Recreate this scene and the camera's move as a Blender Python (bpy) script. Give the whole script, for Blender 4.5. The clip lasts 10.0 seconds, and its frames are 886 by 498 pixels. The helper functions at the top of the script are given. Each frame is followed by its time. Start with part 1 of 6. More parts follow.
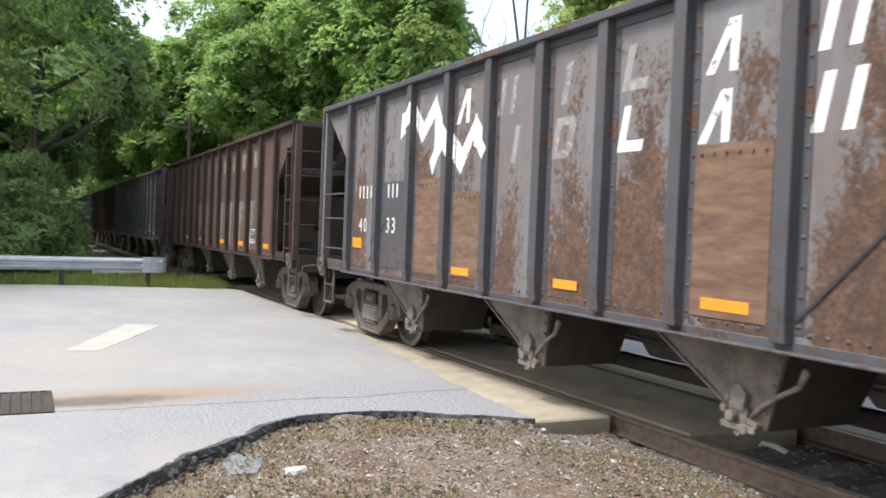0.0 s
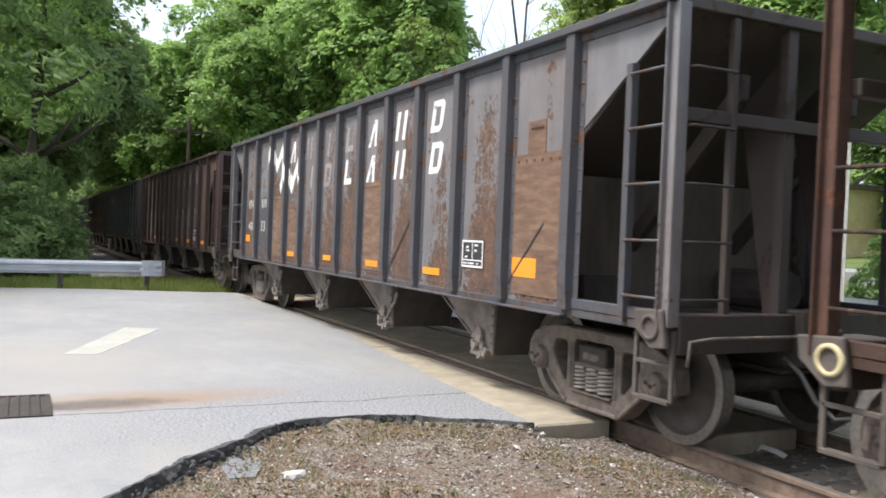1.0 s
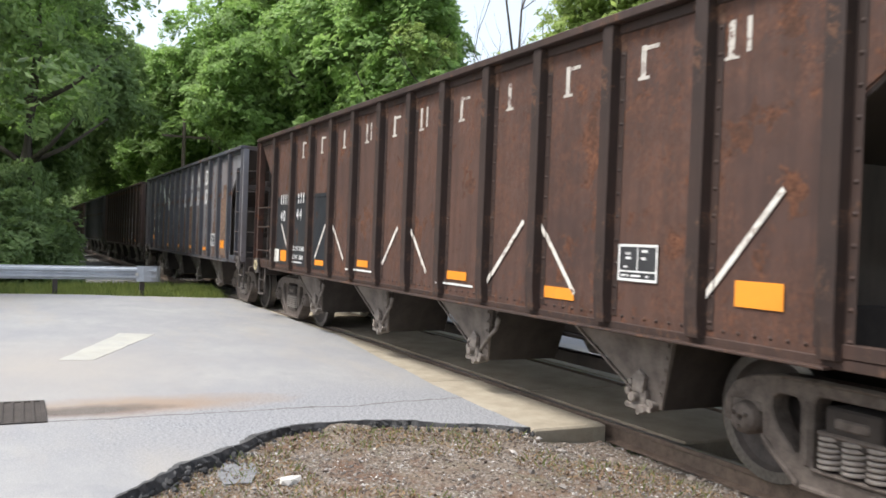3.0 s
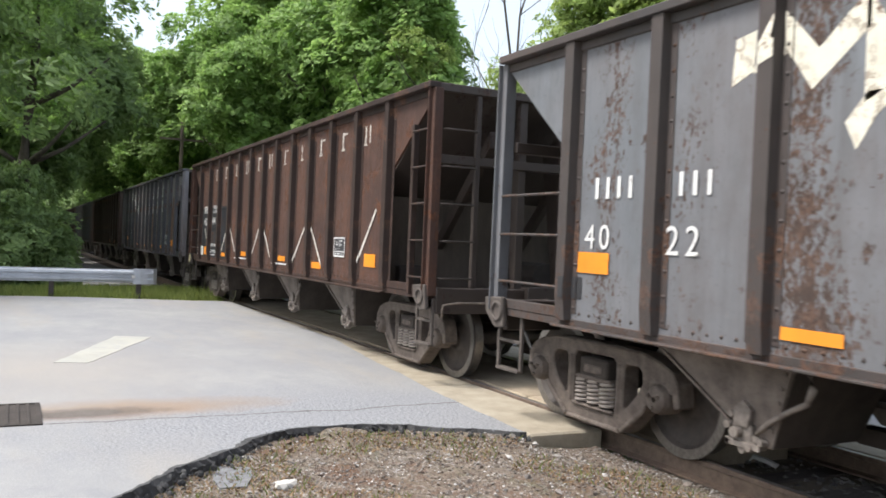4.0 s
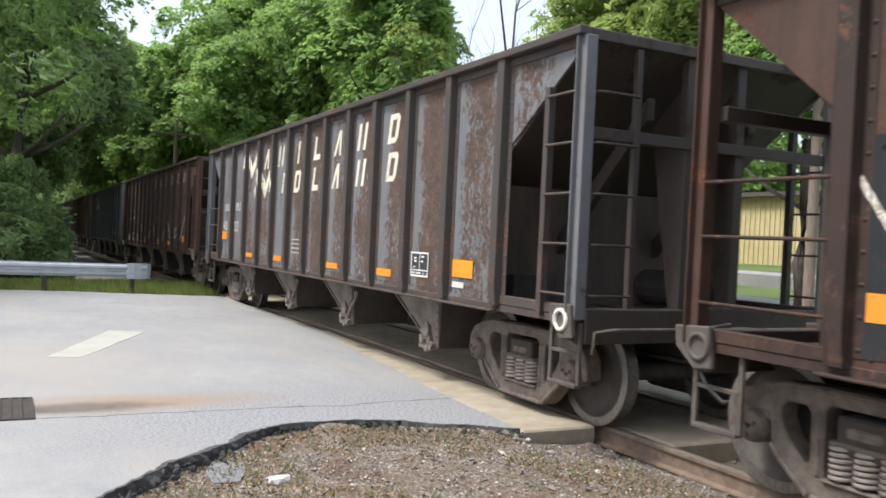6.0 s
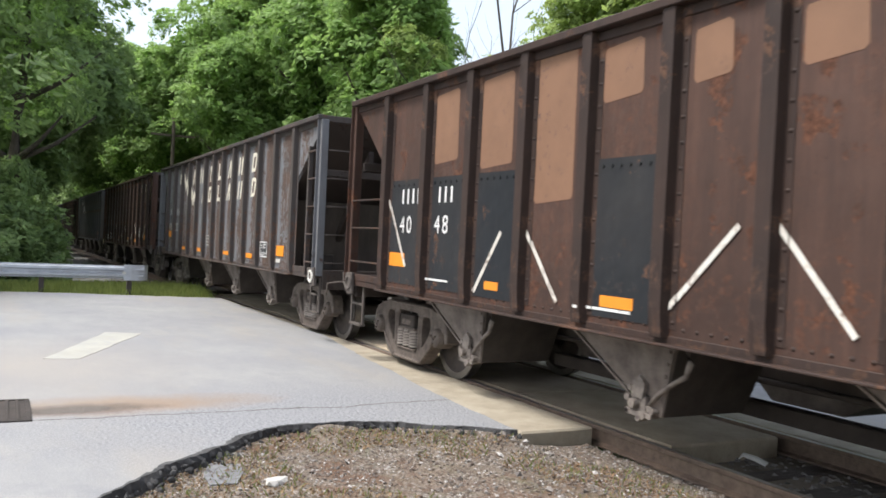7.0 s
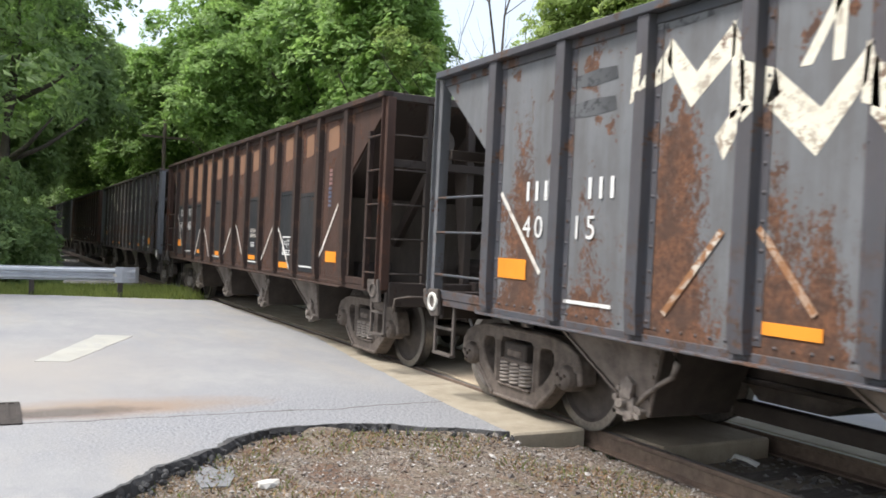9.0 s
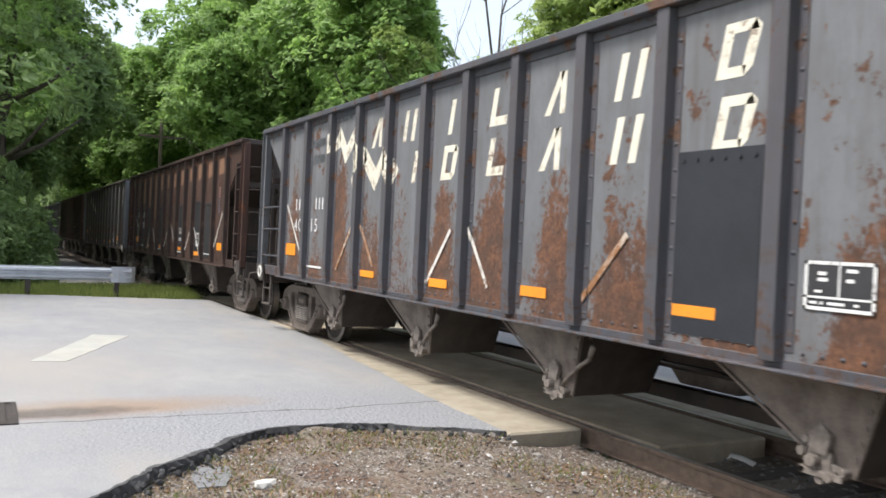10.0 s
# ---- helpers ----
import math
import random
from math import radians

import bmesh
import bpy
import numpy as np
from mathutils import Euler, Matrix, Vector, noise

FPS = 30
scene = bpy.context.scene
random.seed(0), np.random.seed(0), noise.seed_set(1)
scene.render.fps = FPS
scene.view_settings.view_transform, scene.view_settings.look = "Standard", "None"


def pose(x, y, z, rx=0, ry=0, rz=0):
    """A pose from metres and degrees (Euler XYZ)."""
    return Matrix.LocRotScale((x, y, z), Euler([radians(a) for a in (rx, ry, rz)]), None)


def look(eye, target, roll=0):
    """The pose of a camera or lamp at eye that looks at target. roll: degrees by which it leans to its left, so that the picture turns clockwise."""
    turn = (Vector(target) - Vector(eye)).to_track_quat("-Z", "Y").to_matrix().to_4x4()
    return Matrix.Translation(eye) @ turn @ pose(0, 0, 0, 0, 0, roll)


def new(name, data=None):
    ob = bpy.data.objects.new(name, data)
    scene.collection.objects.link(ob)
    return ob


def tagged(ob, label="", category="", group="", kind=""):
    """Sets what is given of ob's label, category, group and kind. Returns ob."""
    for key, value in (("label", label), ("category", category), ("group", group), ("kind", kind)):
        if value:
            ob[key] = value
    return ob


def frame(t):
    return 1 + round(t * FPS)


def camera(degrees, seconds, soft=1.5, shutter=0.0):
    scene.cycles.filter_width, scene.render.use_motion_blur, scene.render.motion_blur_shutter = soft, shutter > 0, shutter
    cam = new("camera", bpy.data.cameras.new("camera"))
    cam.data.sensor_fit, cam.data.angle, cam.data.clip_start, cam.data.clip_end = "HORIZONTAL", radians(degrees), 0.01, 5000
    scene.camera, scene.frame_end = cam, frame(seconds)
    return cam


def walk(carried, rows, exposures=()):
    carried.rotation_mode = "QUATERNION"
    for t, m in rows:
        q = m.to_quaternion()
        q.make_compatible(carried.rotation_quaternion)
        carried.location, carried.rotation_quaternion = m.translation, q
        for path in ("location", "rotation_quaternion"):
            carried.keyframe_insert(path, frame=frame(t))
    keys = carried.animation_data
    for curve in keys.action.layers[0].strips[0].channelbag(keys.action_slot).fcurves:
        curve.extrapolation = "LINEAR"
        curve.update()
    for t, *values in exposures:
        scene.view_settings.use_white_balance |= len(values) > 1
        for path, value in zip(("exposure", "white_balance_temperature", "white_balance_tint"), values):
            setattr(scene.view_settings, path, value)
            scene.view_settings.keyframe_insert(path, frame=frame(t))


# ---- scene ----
# ---- camera ----
cam = camera(54.86, 10.0, soft=1.7, shutter=0.12)
EYE = Vector((0.0, -4.914, 1.623))
PATH = [  # seconds, the way the lens looks, roll
    (0.0, -0.8969, 0.4415, -0.0240, 2.30), (0.5, -0.8969, 0.4417, -0.0205, 2.33), (1.0, -0.8967, 0.4423, -0.0196, 2.36),
    (1.5, -0.8963, 0.4430, -0.0187, 2.24), (2.0, -0.8957, 0.4443, -0.0166, 2.14), (2.5, -0.8950, 0.4457, -0.0159, 2.12),
    (4.0, -0.8932, 0.4496, -0.0086, 2.55), (4.5, -0.8918, 0.4523, -0.0091, 2.65), (5.0, -0.8906, 0.4546, -0.0123, 2.83),
    (5.5, -0.8903, 0.4551, -0.0130, 2.83), (7.0, -0.8888, 0.4582, -0.0111, 2.82), (7.5, -0.8876, 0.4605, -0.0102, 2.72),
    (8.0, -0.8868, 0.4620, -0.0092, 2.78), (8.5, -0.8864, 0.4629, -0.0083, 2.85), (9.0, -0.8846, 0.4663, -0.0085, 2.76),
    (9.5, -0.8834, 0.4685, -0.0081, 2.72), (10.0, -0.8828, 0.4696, -0.0087, 2.76)]
walk(cam, [(t, look(EYE, EYE + Vector((a, b, c)), roll)) for t, a, b, c, roll in PATH],
     exposures=[(0.0, 1.09), (3.0, 0.97), (10.0, 0.94)])

# ---- sky and sun: a bright, thinly overcast day ----
world = bpy.data.worlds.new("sky")
scene.world = world
world.use_nodes = True
wn = world.node_tree.nodes
wl = world.node_tree.links
sky = wn.new("ShaderNodeTexSky")
sky.sky_type, sky.sun_disc = "NISHITA", False
sky.sun_elevation, sky.sun_rotation = radians(58), radians(198)
sky.dust_density, sky.air_density = 4.0, 1.2
wn["Background"].inputs["Strength"].default_value = 0.125
veil = wn.new("ShaderNodeMix")          # thin even cloud over the blue
veil.data_type = "RGBA"
veil.inputs[0].default_value, veil.inputs[7].default_value = 0.40, (6.5, 6.95, 7.75, 1)
wl.new(sky.outputs[0], veil.inputs[6])
wl.new(veil.outputs[2], wn["Background"].inputs["Color"])
sun = new("sun", bpy.data.lights.new("sun", "SUN"))
sun.data.energy, sun.data.angle, sun.data.color = 2.5, radians(14), (1.0, 0.975, 0.94)
sun.matrix_world = look((0, 0, 29), (6.0, 17.0, 0))


# ---- materials ----
def nodes_of(name):
    m = bpy.data.materials.new(name)
    m.use_nodes = True
    return m, m.node_tree.nodes, m.node_tree.links, m.node_tree.nodes["Principled BSDF"]


def tex_noise(n, l, coord, scale, detail=6.0, rough=0.6, stretch=None):
    t = n.new("ShaderNodeTexNoise")
    t.inputs["Scale"].default_value, t.inputs["Detail"].default_value, t.inputs["Roughness"].default_value = scale, detail, rough
    if stretch:
        mp = n.new("ShaderNodeMapping")
        mp.inputs["Scale"].default_value = stretch
        l.new(coord, mp.inputs["Vector"])
        coord = mp.outputs[0]
    l.new(coord, t.inputs["Vector"])
    return t.outputs["Fac"]


def ramp(n, l, fac, stops):
    r = n.new("ShaderNodeValToRGB")
    e = r.color_ramp.elements
    while len(e) < len(stops):
        e.new(0.5)
    for k, (p, c) in zip(e, stops):
        k.position = p
        k.color = (*c, 1) if isinstance(c, tuple) else (c, c, c, 1)
    l.new(fac, r.inputs[0])
    return r.outputs["Color"]


def mixed(n, l, fac, a, b, how="MIX"):
    m = n.new("ShaderNodeMix")
    m.data_type, m.blend_type = "RGBA", how
    for i, v in ((0, fac), (6, a), (7, b)):
        sock = m.inputs[i]
        if isinstance(v, tuple):
            sock.default_value = (*v, 1)
        elif isinstance(v, (int, float)):
            sock.default_value = v if i == 0 else (v, v, v, 1)
        else:
            l.new(v, sock)
    return m.outputs[2]


def bumped(n, l, bsdf, height, strength, distance):
    b = n.new("ShaderNodeBump")
    b.inputs["Strength"].default_value, b.inputs["Distance"].default_value = strength, distance
    l.new(height, b.inputs["Height"])
    l.new(b.outputs[0], bsdf.inputs["Normal"])


def coords(n, l, jitter=0.0):
    c = n.new("ShaderNodeTexCoord").outputs["Object"]
    if not jitter:
        return c
    info = n.new("ShaderNodeObjectInfo")
    k = n.new("ShaderNodeMath")
    k.operation, k.inputs[1].default_value = "MULTIPLY", jitter
    l.new(info.outputs["Random"], k.inputs[0])
    add = n.new("ShaderNodeVectorMath")
    l.new(c, add.inputs[0])
    l.new(k.outputs[0], add.inputs[1])
    return add.outputs[0]


def shift(n, l, coord, seed):
    mp = n.new("ShaderNodeMapping")
    mp.inputs["Location"].default_value = (seed * 3.7, seed * 1.3, seed * 2.1)
    l.new(coord, mp.inputs["Vector"])
    return mp.outputs[0]


def calc(n, l, op, *args):
    m = n.new("ShaderNodeMath")
    m.operation = op
    for i, v in enumerate(args):
        if isinstance(v, (int, float)):
            m.inputs[i].default_value = v
        else:
            l.new(v, m.inputs[i])
    return m.outputs[0]


def panel_rust(n, l, c, fine, amount, low_bias, along):
    """Rust that eats each side panel from its middle, more in some panels than in others."""
    sep = n.new("ShaderNodeSeparateXYZ")
    l.new(coords(n, l), sep.inputs[0])
    k = calc(n, l, "DIVIDE", calc(n, l, "ADD", sep.outputs[0], 5.88), 0.988)
    off = calc(n, l, "ABSOLUTE", calc(n, l, "MULTIPLY_ADD", calc(n, l, "FRACT", k), 2.0, -1.0))
    w = n.new("ShaderNodeTexWhiteNoise")
    w.noise_dimensions = "1D"
    l.new(calc(n, l, "FLOOR", k), w.inputs["W"])
    v = calc(n, l, "MULTIPLY", tex_noise(n, l, shift(n, l, c, 17), 1.7, 5, 0.6, (1, 1, 0.55)), 1.5)
    v = calc(n, l, "MULTIPLY_ADD", w.outputs["Value"], 0.35, v)
    v = calc(n, l, "MULTIPLY_ADD", calc(n, l, "POWER", off, 2.0), -0.75, v)
    v = calc(n, l, "MULTIPLY_ADD", calc(n, l, "SUBTRACT", 2.1, sep.outputs[2]), low_bias, v)
    v = calc(n, l, "MULTIPLY_ADD", sep.outputs[0], along, v)
    mid = tex_noise(n, l, shift(n, l, c, 23), 42.0, 6, 0.7, (1, 1, 0.6))
    v = calc(n, l, "MULTIPLY_ADD", v, 0.42, calc(n, l, "MULTIPLY_ADD", mid, 0.45, calc(n, l, "MULTIPLY", fine, 0.55)))
    return ramp(n, l, v, [(0.90 - 0.12 * amount, 0.0), (0.96 - 0.12 * amount, 1.0)])


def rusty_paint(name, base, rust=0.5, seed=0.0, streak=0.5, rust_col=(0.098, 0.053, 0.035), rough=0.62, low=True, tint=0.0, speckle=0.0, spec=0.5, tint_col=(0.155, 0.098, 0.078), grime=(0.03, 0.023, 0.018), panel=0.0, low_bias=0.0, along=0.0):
    """Old paint on steel: blotched fading, runs of dirt, rust that breaks through in clusters."""
    m, n, l, b = nodes_of(name)
    c = shift(n, l, coords(n, l), seed)
    dirt = tuple(x * 0.45 + y for x, y in zip(base, grime))
    col = mixed(n, l, ramp(n, l, tex_noise(n, l, c, 0.9, 5), [(0.35, 0.0), (0.7, 0.55)]), base, tuple(min(1, x * 1.35 + 0.01) for x in base))
    col = mixed(n, l, ramp(n, l, tex_noise(n, l, shift(n, l, c, 2), 5.0, 8, 0.7, (1, 1, 0.5)), [(0.45, 0.0), (0.75, 0.55)]), col, dirt)
    if tint:
        col = mixed(n, l, ramp(n, l, tex_noise(n, l, shift(n, l, c, 5), 0.8, 7, 0.62, (1, 1, 0.6)), [(0.40, 0.0), (0.66, tint)]), col, tint_col)
    run = tex_noise(n, l, c, 1.0, 7, 0.65, (7, 7, 0.5))
    col = mixed(n, l, ramp(n, l, run, [(0.42, 0.0), (0.75, streak)]), col, dirt)
    flake = tex_noise(n, l, c, 2.4, 11, 0.72, (1, 1, 0.8))
    mask = ramp(n, l, flake, [(0.615 - 0.08 * rust, 0.0), (0.64 - 0.08 * rust, 1.0)])
    fine = tex_noise(n, l, c, 20.0, 9, 0.74, (1, 1, 0.55))
    if speckle:
        big = ramp(n, l, tex_noise(n, l, c, 0.9, 3, 0.5), [(0.52 - 0.12 * rust, 0.0), (0.64 - 0.1 * rust, 1.0)])
        spots = ramp(n, l, fine, [(0.50 - 0.1 * rust, 0.0), (0.55 - 0.1 * rust, speckle)])
        mask = mixed(n, l, 1.0, mask, mixed(n, l, 1.0, big, spots, "MULTIPLY"), "LIGHTEN")
    if panel:
        mask = mixed(n, l, 1.0, mask, panel_rust(n, l, c, fine, panel, low_bias, along), "LIGHTEN")
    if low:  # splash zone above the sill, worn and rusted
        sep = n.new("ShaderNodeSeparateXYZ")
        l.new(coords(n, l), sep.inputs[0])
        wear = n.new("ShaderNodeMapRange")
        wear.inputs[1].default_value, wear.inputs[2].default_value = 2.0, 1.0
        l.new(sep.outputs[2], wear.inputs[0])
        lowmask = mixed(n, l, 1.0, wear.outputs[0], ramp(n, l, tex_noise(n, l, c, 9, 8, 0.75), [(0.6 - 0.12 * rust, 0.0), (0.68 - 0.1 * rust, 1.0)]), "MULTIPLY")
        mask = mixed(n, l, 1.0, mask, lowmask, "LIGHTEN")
    rcol = mixed(n, l, ramp(n, l, tex_noise(n, l, c, 30, 6, 0.7), [(0.35, 0.0), (0.65, 1.0)]), tuple(x * 0.5 for x in rust_col), tuple(x * 1.5 for x in rust_col))
    rcol = mixed(n, l, ramp(n, l, tex_noise(n, l, c, 6, 5, 0.6), [(0.42, 0.0), (0.62, 0.8)]), rcol, tuple(x * 0.42 + 0.012 for x in rust_col))
    col = mixed(n, l, mask, col, rcol)
    speck = ramp(n, l, tex_noise(n, l, c, 60, 3), [(0.66, 0.0), (0.72, 0.6)])
    col = mixed(n, l, speck, col, tuple(x * 0.5 for x in dirt))
    l.new(col, b.inputs["Base Color"])
    rr = mixed(n, l, mask, rough, 0.92)
    l.new(rr, b.inputs["Roughness"])
    b.inputs["Metallic"].default_value = 0.0
    b.inputs["Specular IOR Level"].default_value = spec
    h = mixed(n, l, mask, tex_noise(n, l, c, 1.6, 3), fine)
    bumped(n, l, b, h, 0.5, 0.045)
    return m


def worn_film(name, colour, under, wear=0.4, seed=0.0, rough=0.55):
    """Thin paint or film with chipped and rubbed places through which the steel shows."""
    m, n, l, b = nodes_of(name)
    c = shift(n, l, coords(n, l), seed)
    chip = ramp(n, l, tex_noise(n, l, c, 14, 8, 0.75), [(0.66 - 0.25 * wear, 0.0), (0.7 - 0.25 * wear, 1.0)])
    gate = ramp(n, l, tex_noise(n, l, c, 1.3, 2), [(0.5 - 0.25 * wear, 0.0), (0.62, 1.0)])
    mask = mixed(n, l, 1.0, chip, gate, "MULTIPLY")
    col = mixed(n, l, ramp(n, l, tex_noise(n, l, c, 3, 6), [(0.4, 0.0), (0.8, 0.5)]), colour, tuple(x * 0.6 for x in colour))
    l.new(mixed(n, l, mask, col, under), b.inputs["Base Color"])
    b.inputs["Roughness"].default_value = rough
    return m


def plain_stuff(name, lo, hi, scale=8.0, rough=0.85, bump=0.3, dist=0.01, metal=0.0, jitter=0.0, stretch=None, fine=60.0):
    m, n, l, b = nodes_of(name)
    c = coords(n, l, jitter)
    a = tex_noise(n, l, c, scale, 7, 0.65, stretch)
    f = tex_noise(n, l, c, fine, 4, 0.6, stretch)
    col = mixed(n, l, ramp(n, l, a, [(0.3, 0.0), (0.7, 1.0)]), lo, hi)
    col = mixed(n, l, ramp(n, l, f, [(0.55, 0.0), (0.75, 0.45)]), col, tuple(x * 0.5 for x in lo))
    l.new(col, b.inputs["Base Color"])
    b.inputs["Roughness"].default_value, b.inputs["Metallic"].default_value = rough, metal
    bumped(n, l, b, mixed(n, l, 0.5, a, f), bump, dist)
    return m


M_TRUCK = plain_stuff("dusty_cast_steel", (0.062, 0.048, 0.040), (0.19, 0.155, 0.13), 9, 0.8, 0.3, 0.01)
M_UNDER = plain_stuff("dusty_steel", (0.05, 0.04, 0.034), (0.11, 0.092, 0.08), 4, 0.85, 0.3, 0.01)
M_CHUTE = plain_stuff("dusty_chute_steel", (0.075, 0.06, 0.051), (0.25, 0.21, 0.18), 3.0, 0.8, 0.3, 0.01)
M_WHEEL = plain_stuff("wheel_steel", (0.036, 0.030, 0.026), (0.088, 0.072, 0.062), 7, 0.7, 0.2, 0.005)
M_TREAD = plain_stuff("bright_tread_steel", (0.16, 0.148, 0.135), (0.30, 0.28, 0.26), 30, 0.4, 0.1, 0.002, 0.8)
M_LATCH = plain_stuff("rubbed_steel", (0.10, 0.082, 0.07), (0.27, 0.235, 0.205), 14, 0.7, 0.3, 0.005)
M_RAIL = plain_stuff("rail_steel", (0.10, 0.07, 0.052), (0.20, 0.143, 0.105), 12, 0.75, 0.3, 0.004, 0.0)
M_RAILTOP = plain_stuff("polished_rail_head", (0.22, 0.20, 0.18), (0.36, 0.33, 0.30), 18, 0.42, 0.1, 0.002, 0.6)
M_GALV = plain_stuff("galvanized_steel", (0.42, 0.44, 0.47), (0.58, 0.60, 0.63), 3, 0.5, 0.08, 0.004, 0.35)
M_RUBBER = plain_stuff("black_rubber", (0.02, 0.02, 0.02), (0.05, 0.048, 0.045), 20, 0.7, 0.2, 0.004)
M_GRIME = plain_stuff("grimy_concrete", (0.25, 0.20, 0.142), (0.41, 0.34, 0.245), 2.5, 0.9, 0.4, 0.006)
M_CONC = plain_stuff("tan_concrete", (0.25, 0.212, 0.158), (0.39, 0.345, 0.265), 3, 0.9, 0.4, 0.006)
M_TIE = plain_stuff("creosoted_wood", (0.05, 0.04, 0.033), (0.12, 0.10, 0.085), 6, 0.95, 0.6, 0.02, stretch=(8, 1, 8))
M_POLE = plain_stuff("weathered_pole_wood", (0.12, 0.09, 0.07), (0.24, 0.19, 0.15), 4, 0.95, 0.5, 0.01, stretch=(6, 6, 0.6))
M_BARK = plain_stuff("bark", (0.045, 0.036, 0.028), (0.12, 0.098, 0.078), 6, 0.95, 0.8, 0.04, stretch=(2, 2, 0.4))
M_WHITE_T = worn_film("white_stencil_paint", (0.72, 0.72, 0.70), (0.14, 0.12, 0.11), 0.35, 2)
M_CREAM = worn_film("cream_painted_lettering", (0.70, 0.66, 0.54), (0.16, 0.10, 0.07), 0.55, 5)
M_CREAM_RUB = worn_film("rubbed_cream_lettering", (0.66, 0.60, 0.47), (0.15, 0.085, 0.055), 0.95, 9)
M_FADED = worn_film("faded_lettering", (0.36, 0.34, 0.33), (0.19, 0.17, 0.17), 0.9, 13)
M_ORANGE = worn_film("orange_reflector", (0.82, 0.28, 0.02), (0.12, 0.08, 0.05), 0.12, 3, 0.45)
M_STRIPE = worn_film("white_strip_paint", (0.66, 0.63, 0.57), (0.15, 0.09, 0.06), 0.6, 7)
M_CLINCH = worn_film("faded_serif_paint", (0.50, 0.47, 0.42), (0.12, 0.07, 0.055), 0.6, 11)


def leaf_material(name, dark, light):
    m, n, l, b = nodes_of(name)
    g = n.new("ShaderNodeNewGeometry")
    o = n.new("ShaderNodeObjectInfo")
    col = mixed(n, l, g.outputs["Random Per Island"], dark, light)
    big = tex_noise(n, l, coords(n, l, 30.0), 3.2, 4)
    col = mixed(n, l, ramp(n, l, big, [(0.42, 0.0), (0.68, 0.75)]), col, tuple(x * 1.3 for x in light))
    l.new(col, b.inputs["Base Color"])
    b.inputs["Roughness"].default_value = 0.65
    tr = n.new("ShaderNodeBsdfTranslucent")
    l.new(mixed(n, l, 0.5, col, tuple(x * 1.3 for x in light)), tr.inputs["Color"])
    mx = n.new("ShaderNodeMixShader")
    mx.inputs[0].default_value = 0.46
    l.new(b.outputs[0], mx.inputs[1])
    l.new(tr.outputs[0], mx.inputs[2])
    l.new(mx.outputs[0], n["Material Output"].inputs["Surface"])
    return m


M_LEAF = leaf_material("fresh_leaves", (0.075, 0.14, 0.036), (0.28, 0.42, 0.12))
M_LEAF_D = leaf_material("dark_leaves", (0.058, 0.102, 0.038), (0.225, 0.32, 0.115))
M_LEAF_Y = leaf_material("yellow_green_leaves", (0.125, 0.185, 0.045), (0.33, 0.42, 0.125))
M_VERGE = leaf_material("verge_blades", (0.09, 0.14, 0.03), (0.26, 0.30, 0.085))
M_GRASS = leaf_material("grass_blades", (0.06, 0.09, 0.022), (0.18, 0.21, 0.065))


# ---- mesh helpers ----
def box(bm, x0, x1, y0, y1, z0, z1):
    v = [bm.verts.new(p) for p in ((x0, y0, z0), (x1, y0, z0), (x1, y1, z0), (x0, y1, z0), (x0, y0, z1), (x1, y0, z1), (x1, y1, z1), (x0, y1, z1))]
    for f in ((3, 2, 1, 0), (4, 5, 6, 7), (0, 1, 5, 4), (1, 2, 6, 5), (2, 3, 7, 6), (3, 0, 4, 7)):
        bm.faces.new([v[i] for i in f])


def prism(bm, poly, y0, y1):
    """A polygon in x and z, drawn out along y."""
    a = [bm.verts.new((x, y0, z)) for x, z in poly]
    b = [bm.verts.new((x, y1, z)) for x, z in poly]
    bm.faces.new(a)
    bm.faces.new(b[::-1])
    for i in range(len(poly)):
        j = (i + 1) % len(poly)
        bm.faces.new((a[i], b[i], b[j], a[j]))


def rod(bm, p, q, r, n=8, r2=None):
    p, q = Vector(p), Vector(q)
    m = (q - p).to_track_quat("Z", "Y").to_matrix()
    rings = []
    for at, rad in ((p, r), (q, r if r2 is None else r2)):
        rings.append([bm.verts.new(at + m @ Vector((rad * math.cos(2 * math.pi * i / n), rad * math.sin(2 * math.pi * i / n), 0))) for i in range(n)])
    for i in range(n):
        j = (i + 1) % n
        bm.faces.new((rings[0][i], rings[0][j], rings[1][j], rings[1][i]))
    bm.faces.new(rings[0][::-1])
    bm.faces.new(rings[1])


def tube(bm, pts, r, n=6):
    pts = [Vector(p) for p in pts]
    rings = []
    for k, p in enumerate(pts):
        d = (pts[min(k + 1, len(pts) - 1)] - pts[max(k - 1, 0)]).normalized()
        m = d.to_track_quat("Z", "Y").to_matrix()
        rr = r[k] if isinstance(r, (list, tuple)) else r
        rings.append([bm.verts.new(p + m @ Vector((rr * math.cos(2 * math.pi * i / n), rr * math.sin(2 * math.pi * i / n), 0))) for i in range(n)])
    for a, b in zip(rings, rings[1:]):
        for i in range(n):
            j = (i + 1) % n
            bm.faces.new((a[i], a[j], b[j], b[i]))
    bm.faces.new(rings[0][::-1])
    bm.faces.new(rings[-1])


